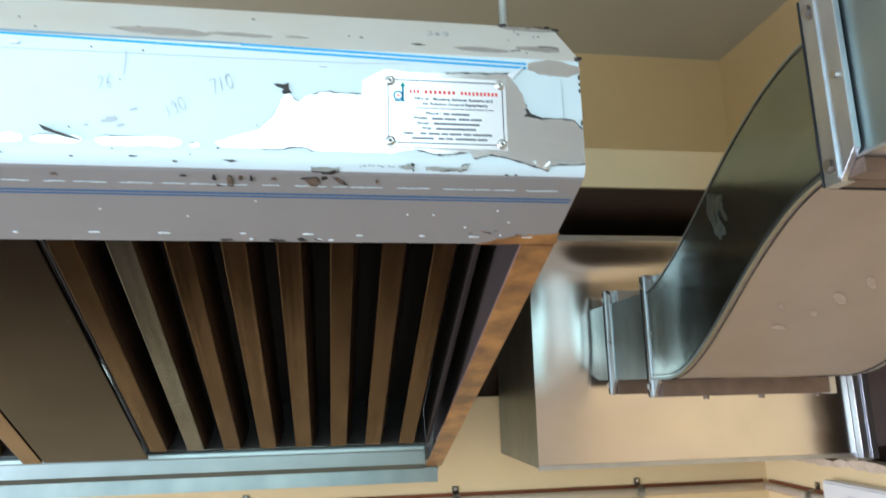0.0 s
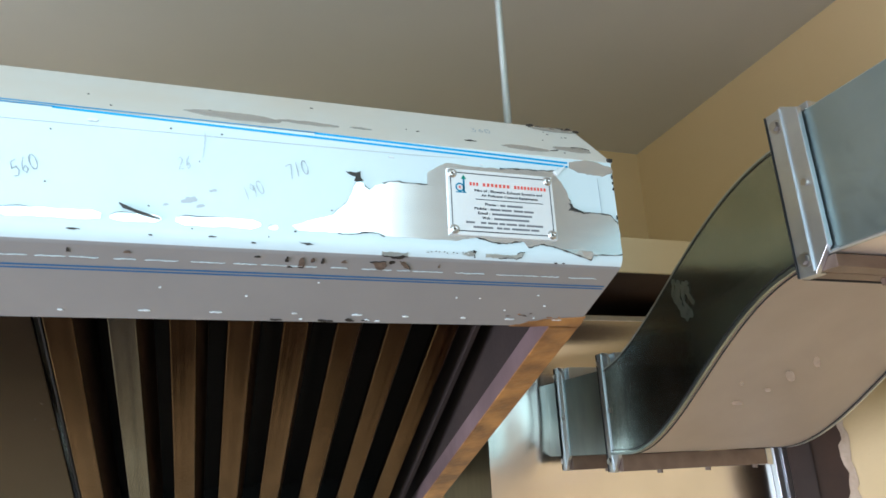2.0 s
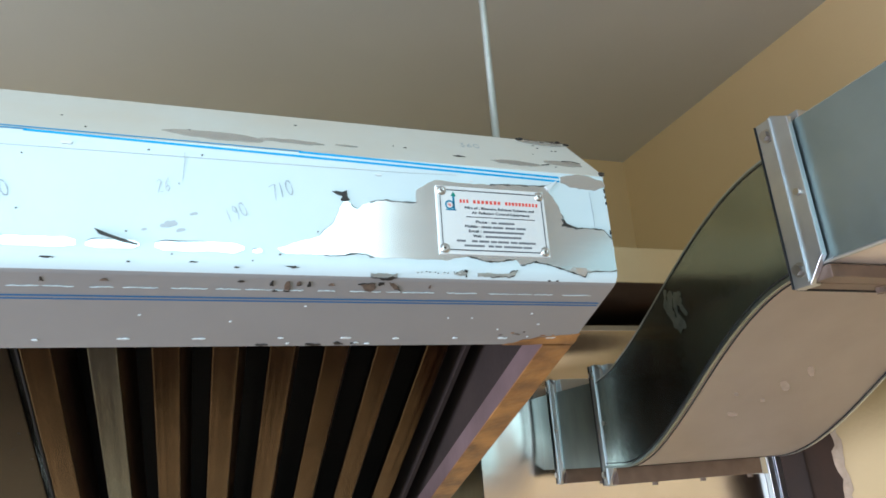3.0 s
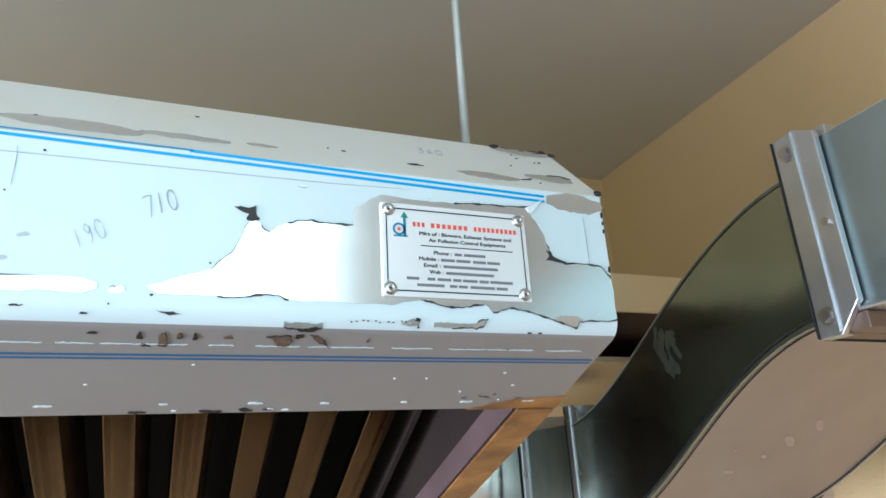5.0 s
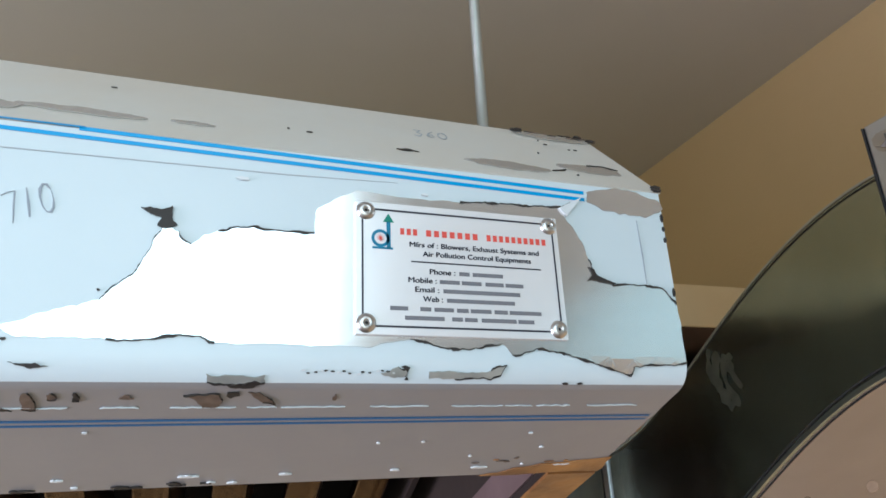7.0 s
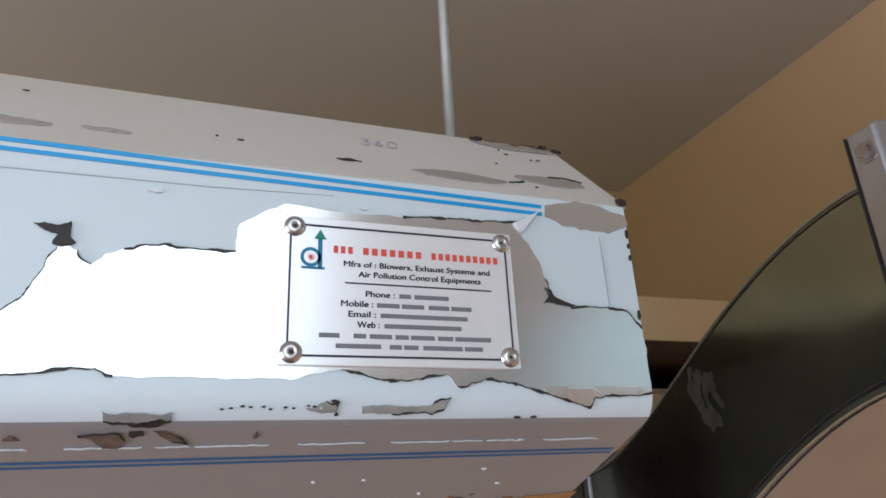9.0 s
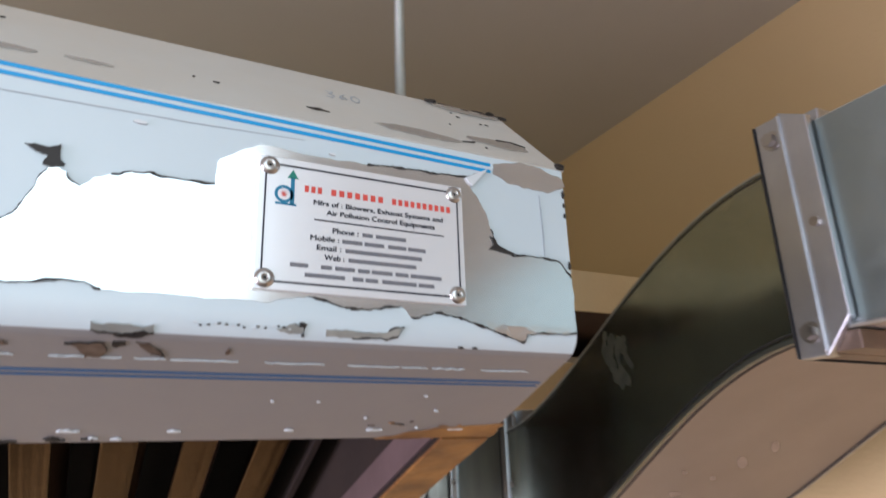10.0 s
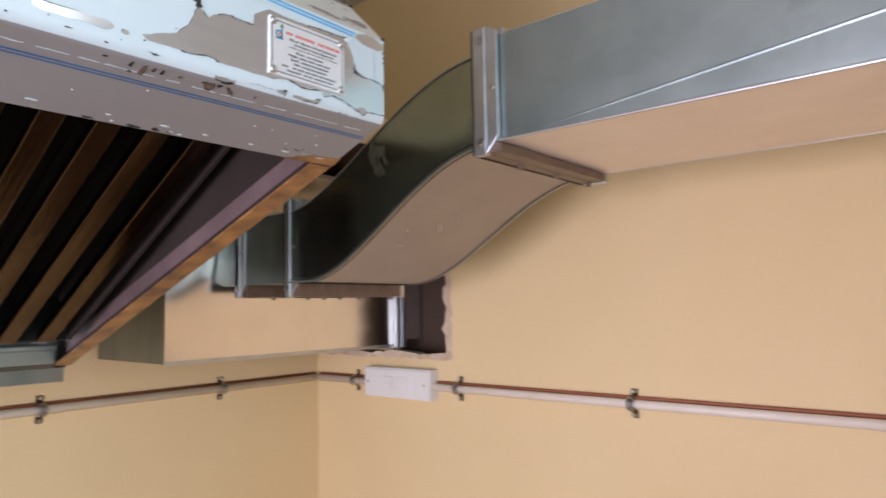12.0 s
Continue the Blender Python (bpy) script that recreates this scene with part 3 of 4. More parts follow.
for k, (u, v, w) in enumerate(((-0.36, 1.9575, 0.006), (-0.404, 1.9565, 0.003), (-0.455, 1.958, 0.008), (-0.33, 1.9545, 0.004), (-0.07, 1.9500, 0.003), (-0.062, 1.9502, 0.003))):
    flake(on_front, oval(u, v, w, 0.0012, rng, 9, 3.0), M_TORN, 90 + k)
for k in range(10):
    u = -0.27 + rng.uniform(-0.05, 0.06)
    flake(on_lip, oval(u, 0.0985 + rng.uniform(-0.002, 0.002), rng.uniform(0.003, 0.010), 0.0018, rng, 9, 3.0), (M_TORN, M_FLAKE, M_TORN)[k % 3], 110 + k, None, 0.0008)
for k in range(7):
    flake(on_lip, oval(-0.05 + rng.uniform(-0.04, 0.03), 0.088 + rng.uniform(-0.008, 0.004), rng.uniform(0.002, 0.007), 0.0014, rng, 9, 3.0), (M_SCUFF, M_BROWN)[k % 2], 130 + k)
flake(on_slope, [(-0.146, 0.0225), (-0.139, 0.0245), (-0.134, 0.0215), (-0.141, 0.0210)], M_TORN, 10)
for k in range(7):
    flake(on_slope, oval(rng.uniform(-0.055, -0.005), 0.094 + rng.uniform(-0.003, 0.002), rng.uniform(0.004, 0.010), 0.0022, rng, 9, 3.0), (M_TORN, M_SCUFF)[k % 2], 150 + k)
tear([(-0.060, 0.0165), (-0.055, 0.018), (-0.050, 0.0205)], on_slope, 0.0009, 201)
tear([(-0.031, 0.0330), (-0.020, 0.0345), (-0.012, 0.0300)], on_slope, 0.0009, 202)
# chips of white film along the lip
x = -0.035
while x > -0.9:
    w = rng.uniform(0.004, 0.011)
    part("film_chip", plane_sheet(ragged(oval(x + rng.uniform(-0.006, 0.006), 0.090 + rng.uniform(-0.002, 0.001), w, 0.0019, rng, 9, 2.0), rng, 0.0005, 2), on_lip, 0.0008), M_FLAKE, hood)
    x -= rng.uniform(0.045, 0.062)
line_v = 0.0195
x = -0.02
while x > -0.75:
    w = rng.uniform(0.01, 0.03)
    pts = [(x - w * k / 9, line_v + rng.uniform(-0.0005, 0.0005)) for k in range(10)]
    part("film_chip", ribbon(pts, 0.0007, on_lip, 0.0004, rng), M_FILM, hood)
    x -= w + rng.uniform(0.001, 0.012)
for k in range(9):
    u, v = rng.uniform(-0.5, -0.02), rng.uniform(0.04, 0.1)
    part("film_chip", plane_sheet(oval(u, v, 0.0022, 0.0014, rng, 7, 3.0), on_lip, 0.0007), M_FLAKE, hood)
for k in range(14):
    u, v = rng.uniform(-0.6, -0.26), rng.uniform(1.957, 2.05)
    part("speck", plane_sheet(oval(u, v, rng.uniform(0.0008, 0.002), 0.0011, rng, 7, 3.0), on_front, 0.0005), M_TORN, hood)
for k in range(12):
    u, v = rng.uniform(-0.5, -0.02), rng.uniform(0.008, 0.095)
    part("speck", plane_sheet(oval(u, v, rng.uniform(0.001, 0.003), 0.0012, rng, 7, 3.0), on_slope, 0.0005), M_TORN, hood)
for k, (u, v, w, h) in enumerate(((-0.378, 1.986, 0.012, 0.005), (-0.370, 1.9815, 0.006, 0.003), (-0.362, 1.995, 0.006, 0.0025), (-0.395, 1.981, 0.004, 0.002))):
    part("smudge", plane_sheet(ragged(oval(u, v, w, h, rng, 12, 2.5, 0.2), rng, 0.0009, 3), on_front, 0.0001), M_PENCIL_FAINT, hood)
for u, v, w, h in ((-0.2195, 2.0378, 0.0055, 0.0018), (-0.452, 2.0460, 0.008, 0.003), (-0.137, 2.0385, 0.003, 0.0012)):
    part("film_chip", plane_sheet(ragged(oval(u, v, w, h, rng, 10, 2.5), rng, 0.0007, 2), on_front, 0.0010), M_FLAKE, hood)
part("film_crease", ribbon([(HOOD_L, 2.044), (-0.6, 2.0405), (-0.3, 2.0415), (-0.2, 2.042), (-0.15, 2.0435)], 0.0004, on_front, 0.0002, None), M_PENCIL_FAINT, hood)
part("film_crease", ribbon([(-0.02, 2.036), (-0.0195, 2.018), (-0.0195, 2.0)], 0.0005, on_front, 0.0003, None), M_PENCIL, hood)
part("film_crease", ribbon([(-0.371, 2.045), (-0.3705, 2.038), (-0.371, 2.022)], 0.0004, on_front, 0.0003, None), M_PENCIL, hood)

# brown stain at the lip's end, and a ragged upper end corner
part("brown_stain", plane_sheet(ragged([(-0.078, 0.103), (-0.06, 0.094), (-0.03, 0.088), (-0.001, 0.083), (-0.001, 0.1025)], rng, 0.002), on_lip, 0.0006), M_BROWN, hood)
for u, v in ((-0.004, 0.001), (-0.001, 0.006), (-0.0, 0.09), (-0.007, 0.096), (-0.05, 0.097), (-0.053, 0.094)):
    part("torn_edge", plane_sheet(ragged(oval(u, v, 0.006, 0.004, rng, 8, 3.0), rng, 0.0008, 1), on_slope, 0.0012), M_TORN, hood)
for k in range(4):
    z = rng.uniform(1.97, 2.05)
    part("torn_edge", plane_sheet(oval(-0.0040, z, 0.0016, rng.uniform(0.002, 0.006), rng, 7, 2.0), on_front, 0.0008), M_TORN, hood)


# ---- writing ----
def text_mesh(body, size, width=None, bold=0.0):
    cu = bpy.data.curves.new("writing", "FONT")
    cu.body, cu.size, cu.align_x, cu.align_y = body, size, "CENTER", "CENTER"
    ob = bpy.data.objects.new("writing", cu)
    scene.collection.objects.link(ob)
    dg = bpy.context.evaluated_depsgraph_get()
    me = bpy.data.meshes.new_from_object(ob.evaluated_get(dg))
    bpy.data.objects.remove(ob)
    if width:
        xs = [v.co.x for v in me.vertices]
        k, c = width / (max(xs) - min(xs)), (max(xs) + min(xs)) / 2
        for v in me.vertices:
            v.co.x = (v.co.x - c) * k
    if bold:
        # heavier strokes: the same letters laid again a hair's breadth aside
        bm = bmesh.new()
        for s in (-1, 0, 1):
            n = len(bm.verts)
            bm.from_mesh(me)
            bm.verts.ensure_lookup_table()
            for v in bm.verts[n:]:
                v.co += Vector((s * bold, s * bold * 0.5, s * 0.00003))
        bm.to_mesh(me)
        bm.free()
    return me


FACE = Matrix.Rotation(radians(90), 4, "X")


def writing(body, x, z, size, material, parent, y, width=None, lean=0.0, m=None, bold=0.0):
    me = text_mesh(body, size, width, bold)
    me.materials.append(material)
    ob = new("writing", me)
    ob.parent = parent
    ob.matrix_local = m if m is not None else Matrix.Translation((x, y, z)) @ FACE @ Matrix.Rotation(radians(lean), 4, "Z")
    return ob


STROKES = {
    "0": [[(0.3 + 0.28 * math.cos(a), 0.5 + 0.48 * math.sin(a)) for a in [0.5 + 6.2 * k / 10 for k in range(11)]]],
    "1": [[(0.2, 0.05), (0.28, 0.5), (0.33, 1.0)]],
    "7": [[(0.0, 0.95), (0.3, 1.0), (0.6, 0.98)], [(0.6, 0.98), (0.42, 0.5), (0.25, 0.0)]],
    "5": [[(0.6, 1.0), (0.15, 0.95), (0.1, 0.55), (0.45, 0.6), (0.58, 0.3), (0.4, 0.03), (0.05, 0.08)]],
    "6": [[(0.5, 1.0), (0.2, 0.65), (0.1, 0.25), (0.3, 0.0), (0.52, 0.2), (0.4, 0.45), (0.12, 0.3)]],
    "3": [[(0.05, 0.95), (0.5, 0.98), (0.25, 0.6), (0.55, 0.35), (0.35, 0.0), (0.0, 0.1)]],
    "9": [[(0.5, 0.75), (0.3, 1.0), (0.08, 0.75), (0.3, 0.5), (0.5, 0.75), (0.45, 0.35), (0.25, 0.0)]],
    "2": [[(0.05, 0.8), (0.3, 1.0), (0.5, 0.75), (0.05, 0.05), (0.6, 0.05)]],
}


def handwritten(digits, u, v, size, lean, place, material, squash=1.0):
    c, s = math.cos(radians(lean)), math.sin(radians(lean))
    for k, d in enumerate(digits):
        for stroke in STROKES[d]:
            pts = [((px + 0.78 * k) * size * 0.62 + 0.1 * py * size, py * size * squash) for px, py in stroke]
            part("pencil_mark", ribbon([(u + x * c - y * s, v + x * s + y * c) for x, y in pts], size * 0.055, place, 0.0002, rng, 0.6), material, hood)


handwritten("710", -0.304, 2.009, 0.013, 24, on_front, M_PENCIL)
handwritten("560", -0.497, 1.994, 0.013, 30, on_front, M_PENCIL)
handwritten("190", -0.336, 1.988, 0.012, 32, on_front, M_PENCIL_FAINT)
handwritten("26", -0.388, 2.010, 0.011, 15, on_front, M_PENCIL_FAINT)
handwritten("50", -0.520, 2.008, 0.011, 30, on_front, M_PENCIL)
handwritten("30", -0.523, 1.996, 0.010, 30, on_front, M_PENCIL_FAINT)
handwritten("360", -0.130, 0.052, 0.015, 0, on_slope, M_PENCIL_FAINT, 0.8)

# ---- name plate ----
PX0, PX1, PZ0, PZ1, PY = -0.1705, -0.0693, 1.9703, 2.0317, -0.0012
PW, PH = PX1 - PX0, PZ1 - PZ0
plate = thing("name_plate", "riveted aluminium maker's plate with printed lines on the hood front", "name plate")
part("plate", box(PX0, PX1, PY - 0.0012, PY + 0.0006, PZ0, PZ1, 0.0003), M_PLATE, plate)
TY = PY - 0.00135


def on_plate(u, v, h):
    """u and v: shares of the plate's width and height from its upper left corner."""
    return (PX0 + u * PW, TY - h, PZ1 - v * PH)


def plate_rect(name, u0, u1, v0, v1, material, label=""):
    return part(name, plane_sheet([(u0, v0), (u1, v0), (u1, v1), (u0, v1)], on_plate, 0.0001), material, plate, label)


B = 0.027
for u0, u1, v0, v1 in ((B, 1 - B, 0.052, 0.066), (B, 1 - B, 0.934, 0.948), (B, B + 0.008, 0.066, 0.934), (1 - B - 0.008, 1 - B, 0.066, 0.934)):
    plate_rect("border_line", u0, u1, v0, v1, M_INK)
plate_rect("rule_line", 0.25, 0.89, 0.445, 0.455, M_INK)
# the maker's line as a row of plain red blocks
for u0, u1, n in ((0.203, 0.293, 3), (0.325, 0.59, 7), (0.622, 0.94, 10)):
    step = (u1 - u0) / n
    for k in range(n):
        plate_rect("red_bar", u0 + step * k, u0 + step * (k + 0.62), 0.194, 0.244, M_RED, "red printed block")


def plate_text(body, u0, u1, v, cap=0.0025):
    w = (u1 - u0) * PW
    writing(body, PX0 + (u0 + u1) / 2 * PW, PZ1 - v * PH, cap / 0.70, M_INK, plate, TY - 0.0002, width=w, bold=0.00011)


plate_text("Mfrs of : Blowers, Exhaust Systems and", 0.245, 0.885, 0.318, 0.0024)
plate_text("Air Pollution Control Equipments", 0.305, 0.84, 0.388, 0.0024)
plate_text("Phone :", 0.335, 0.455, 0.523)
plate_text("Mobile :", 0.235, 0.365, 0.593)
plate_text("Email :", 0.265, 0.375, 0.663)
plate_text("Web :", 0.30, 0.39, 0.733)
for v, bars in ((0.523, ((0.475, 0.525), (0.54, 0.69))), (0.593, ((0.38, 0.475), (0.485, 0.58), (0.60, 0.69), (0.70, 0.79))), (0.663, ((0.395, 0.77),)),
                (0.733, ((0.41, 0.74),)), (0.805, ((0.15, 0.23), (0.285, 0.335), (0.35, 0.44), (0.455, 0.51), (0.52, 0.62), (0.635, 0.70), (0.71, 0.87))),
                (0.872, ((0.215, 0.395), (0.43, 0.48), (0.49, 0.55), (0.57, 0.74), (0.75, 0.83)))):
    for u0, u1 in bars:
        plate_rect("printed_bar", u0, u1, v - 0.013, v + 0.017, M_BAR)

# emblem as plain shapes
cxu, cvu = 0.112, 0.285


def ring_shape(cu, cv, r0, r1, n=24):
    bm = bmesh.new()
    a = [bm.verts.new((PX0 + cu * PW + r0 * math.cos(2 * math.pi * i / n), TY - 0.0001, PZ1 - cv * PH + r0 * math.sin(2 * math.pi * i / n))) for i in range(n)]
    b = [bm.verts.new((PX0 + cu * PW + r1 * math.cos(2 * math.pi * i / n), TY - 0.0001, PZ1 - cv * PH + r1 * math.sin(2 * math.pi * i / n))) for i in range(n)]
    for i in range(n):
        j = (i + 1) % n
        bm.faces.new((a[i], a[j], b[j], b[i]))
    return bm


part("emblem", ring_shape(cxu, cvu, 0.0028, 0.0042), M_TEAL, plate, "blue ring")
plate_rect("emblem_stem", 0.14, 0.158, 0.15, 0.36, M_TEAL)
plate_rect("emblem_foot", 0.075, 0.168, 0.352, 0.368, M_TEAL)
part("emblem_arrow", plane_sheet([(0.149, 0.085), (0.174, 0.155), (0.124, 0.155)], on_plate, 0.0001), M_GREEN, plate)
for i in range(6):
    a = math.pi * i / 6
    du, dv = 0.0019 * math.cos(a) / PW, 0.0019 * math.sin(a) / PH
    part("emblem_spoke", ribbon([(cxu - du, cvu - dv), (cxu, cvu), (cxu + du, cvu + dv)], 0.0035, on_plate, 0.0001 + 0.00002 * i), M_RED, plate)


def rivet(x, z):
    """Blind rivet: a domed flange with a hollow in the middle."""
    prof = [(0.0006, -0.0002), (0.0010, -0.0014), (0.0017, -0.0019), (0.0030, -0.0015), (0.0041, -0.0006), (0.0044, 0.0)]
    bm = bmesh.new()
    n = 20
    rings = [[bm.verts.new((x + r * math.cos(2 * math.pi * i / n), TY + y + 0.0001, z + r * math.sin(2 * math.pi * i / n))) for i in range(n)] for r, y in prof]
    for a, b in zip(rings, rings[1:]):
        for i in range(n):
            bm.faces.new((a[i], a[(i + 1) % n], b[(i + 1) % n], b[i]))
    rv = part("rivet", bm, M_RIVET, plate, "shiny blind rivet", smooth=True)
    part("rivet_hole", cyl((x, TY - 0.0004, z), (x, TY + 0.0004, z), 0.0008, 10), M_TORN, rv)


for x in (PX0 + 0.0047, PX1 - 0.0047):
    for z in (PZ0 + 0.0048, PZ1 - 0.0046):
        rivet(x, z)

# ---- baffle filters ----
ANG = math.atan(0.541)
UP = Vector((0.019, -math.cos(ANG), math.sin(ANG)))
OUT = Vector((0, -math.sin(ANG), -math.cos(ANG)))
SLOPE_M = Matrix(((1, UP.x, 0, 0), (0, UP.y, OUT.y, 0.9), (0, UP.z, OUT.z, 1.631), (0, 0, 0, 1)))
LOW, LEN = 0.092, 0.86


def blade(x0, w, flare=0.011, depth=0.05, t=0.001):
    """A long baffle blade: a flat face, a short square lip on one side, a long flared return on the other."""
    r = 0.0022
    prof = [(x0 + 0.002, -0.018), (x0, -0.010), (x0, -r)]
    prof += [(x0 + r - r * math.cos(radians(a)), -r + r * math.sin(radians(a))) for a in (25, 50, 75, 90)]
    prof += [(x0 + w * 0.35, -0.0003), (x0 + w * 0.7, -0.0003)]
    prof += [(x0 + w - r + r * math.sin(radians(a)), -r + r * math.cos(radians(a))) for a in (0, 20, 45, 70)]
    side = [prof[-1]] + [(x0 + w + flare * math.sin(math.pi / 2 * k / 6), -r - (depth - r) * (k / 6) ** 1.3) for k in range(1, 7)]
    return folded(prof, t), folded(side, t)


def folded(prof, t):
    bm = bmesh.new()
    rows = [[bm.verts.new((px, y, pz)) for px, pz in prof] for y in (LOW, LEN)]
    for i in range(len(prof) - 1):
        bm.faces.new((rows[0][i], rows[0][i + 1], rows[1][i + 1], rows[1][i]))
    bmesh.ops.solidify(bm, geom=bm.faces[:], thickness=t)
    return bm


def baffle_filter(x_right, count, label, pale=()):
    pitch, w = 0.0646, 0.030
    f = thing("baffle_filter", label, "grease filter", "baffle filters in the hood", m=SLOPE_M)
    for k in range(count):
        x0 = x_right - w - k * pitch
        face, side = blade(x0, w)
        ob = part("baffle", face, M_BAFFLE_GLARE if k in pale else M_BAFFLE, f, "blade tinted blue-grey for window glare" if k in pale else "")
        part("return", side, M_RETURN, ob, "blade side darkened for the shade in the gap")
        part("rear_baffle", box(x0 - 0.034, x0 - 0.002, LOW, LEN - 0.045, -0.096, -0.092), M_GAP_SHADE, f)
    x0, x1 = x_right - (count - 1) * pitch - w, x_right + 0.034
    part("frame_side", box(x1 - 0.010, x1 - 0.004, LOW, LEN, -0.075, -0.002), M_INNER, f)
    part("frame_side", box(x0 - 0.0036, x0 - 0.0016, LOW, LEN, -0.075, -0.001), M_GAP_SHADE, f)
    # added sheet that closes the gaps so they stay black
    part("gap_backing", box(x0 - 0.001, x1 - 0.011, LOW, LEN - 0.045, -0.106, -0.100), M_GAP_SHADE, f)
    part("frame_end", box(x0, x1 - 0.011, LOW - 0.006, LOW - 0.001, -0.108, -0.004), M_GAP_SHADE, f)
    part("frame_end", box(x0, x1 - 0.011, LEN + 0.001, LEN + 0.006, -0.075, -0.004), M_GAP_SHADE, f)
    return f


baffle_filter(-0.0669, 8, "stainless baffle filter with brown reflections in the hood", (6,))
blank = thing("blank_panel", "flat steel panel between baffle filters, darkened for what it would mirror", "panel", m=SLOPE_M)
part("panel", box(-0.737, -0.5585, 0.06, LEN, -0.006, 0.0, 0.002), M_PANEL_DARK, blank, "steel sheet darkened in place of a reflection")
part("panel_edge", box(-0.772, -0.7395, 0.06, LEN, -0.03, 0.001, 0.002), M_BAFFLE, blank)
baffle_filter(-0.800, 10, "stainless baffle filter beside a blank panel in the hood")

# ---- hanging rod ----
rod = thing("hanger_rod", "thin pale threaded rod hanging the hood from the ceiling", "hanger rod", m=pose(-0.015, 0.2, 2.124))
part("rod", cyl((0, 0, 0), (0, 0, CEIL_Z - 2.124), 0.0052, 14), M_ROD, rod, smooth=True)
part("nut", cyl((0, 0, 0.0), (0, 0, 0.01), 0.011, 6), M_ROD, rod)
part("washer", cyl((0, 0, -0.0005), (0, 0, 0.0015), 0.016, 16), M_ROD, rod)

# ---- ducts ----


def smooth01(u):
    u = min(max(u, 0), 1)
    return u * u * (3 - 2 * u)


def s_section(y):
    """x0, x1, z0, z1 of the swept duct at y."""
    return (0.287 + 0.113 * (y - 0.07), 0.648 + 0.075 * (y - 0.07), 1.786 + 0.2 * smooth01((0.58 - y) / 0.52), 1.945 + 0.195 * smooth01((0.68 - y) / 0.6))


SN = 28
SY = [0.05 + (0.655 - 0.05) * i / SN for i in range(SN + 1)]
s_duct = thing("offset_duct", "galvanised S-shaped offset duct rising from the plenum", "air duct")


def s_face(kind):
    bm = bmesh.new()
    strips = []
    for y in SY:
        x0, x1, z0, z1 = s_section(y)
        strips.append({"left": ((x0, y, z0), (x0, y, z1)), "right": ((x1, y, z0), (x1, y, z1)), "bottom": ((x0 + 0.001, y, z0), (x1 - 0.001, y, z0)), "top": ((x0 + 0.001, y, z1), (x1 - 0.001, y, z1))}[kind])
    v = [[bm.verts.new(p) for p in s] for s in strips]
    for a, b in zip(v, v[1:]):
        bm.faces.new((a[0], a[1], b[1], b[0]))
    bmesh.ops.solidify(bm, geom=bm.faces[:], thickness=0.001)
    return bm


for kind in ("left", "right"):
    part("side_sheet", s_face(kind), M_GALV_DULL, s_duct)
part("bottom_sheet", s_face("bottom"), M_GALV_PALE, s_duct, smooth=True)
part("top_sheet", s_face("top"), M_GALV, s_duct, smooth=True)


def seam_along(xf, zf, dx, dz, r):
    bm = bmesh.new()
    rings = []
    for y in SY:
        sec = s_section(y)
        c = Vector((sec[xf] + dx, y, sec[zf] + dz))
        rings.append([bm.verts.new((c.x + r * math.cos(a), c.y, c.z + r * math.sin(a))) for a in (0.8, 2.4, 3.9, 5.5)])
    for a, b in zip(rings, rings[1:]):
        for i in range(4):
            bm.faces.new((a[i], a[(i + 1) % 4], b[(i + 1) % 4], b[i]))
    return bm


part("seam", seam_along(0, 2, -0.001, 0.001, 0.0032), M_GALV_GREY, s_duct, "folded lock seam")
part("seam", seam_along(0, 2, -0.0004, 0.0075, 0.0011), M_SEAM, s_duct, "dark sealed seam")
part("seam", seam_along(0, 2, 0.0075, -0.0008, 0.0010), M_SEAM, s_duct, "dark sealed seam")
part("seam", seam_along(0, 3, -0.0005, -0.001, 0.0012), M_FLANGE, s_duct)
part("seam", seam_along(0, 3, -0.0002, -0.005, 0.0009), M_SEAM, s_duct)
part("seam", seam_along(1, 2, 0.001, 0.0, 0.0028), M_FLANGE, s_duct)
part("seam", seam_along(1, 2, -0.006, -0.001, 0.0012), M_SEAM, s_duct)


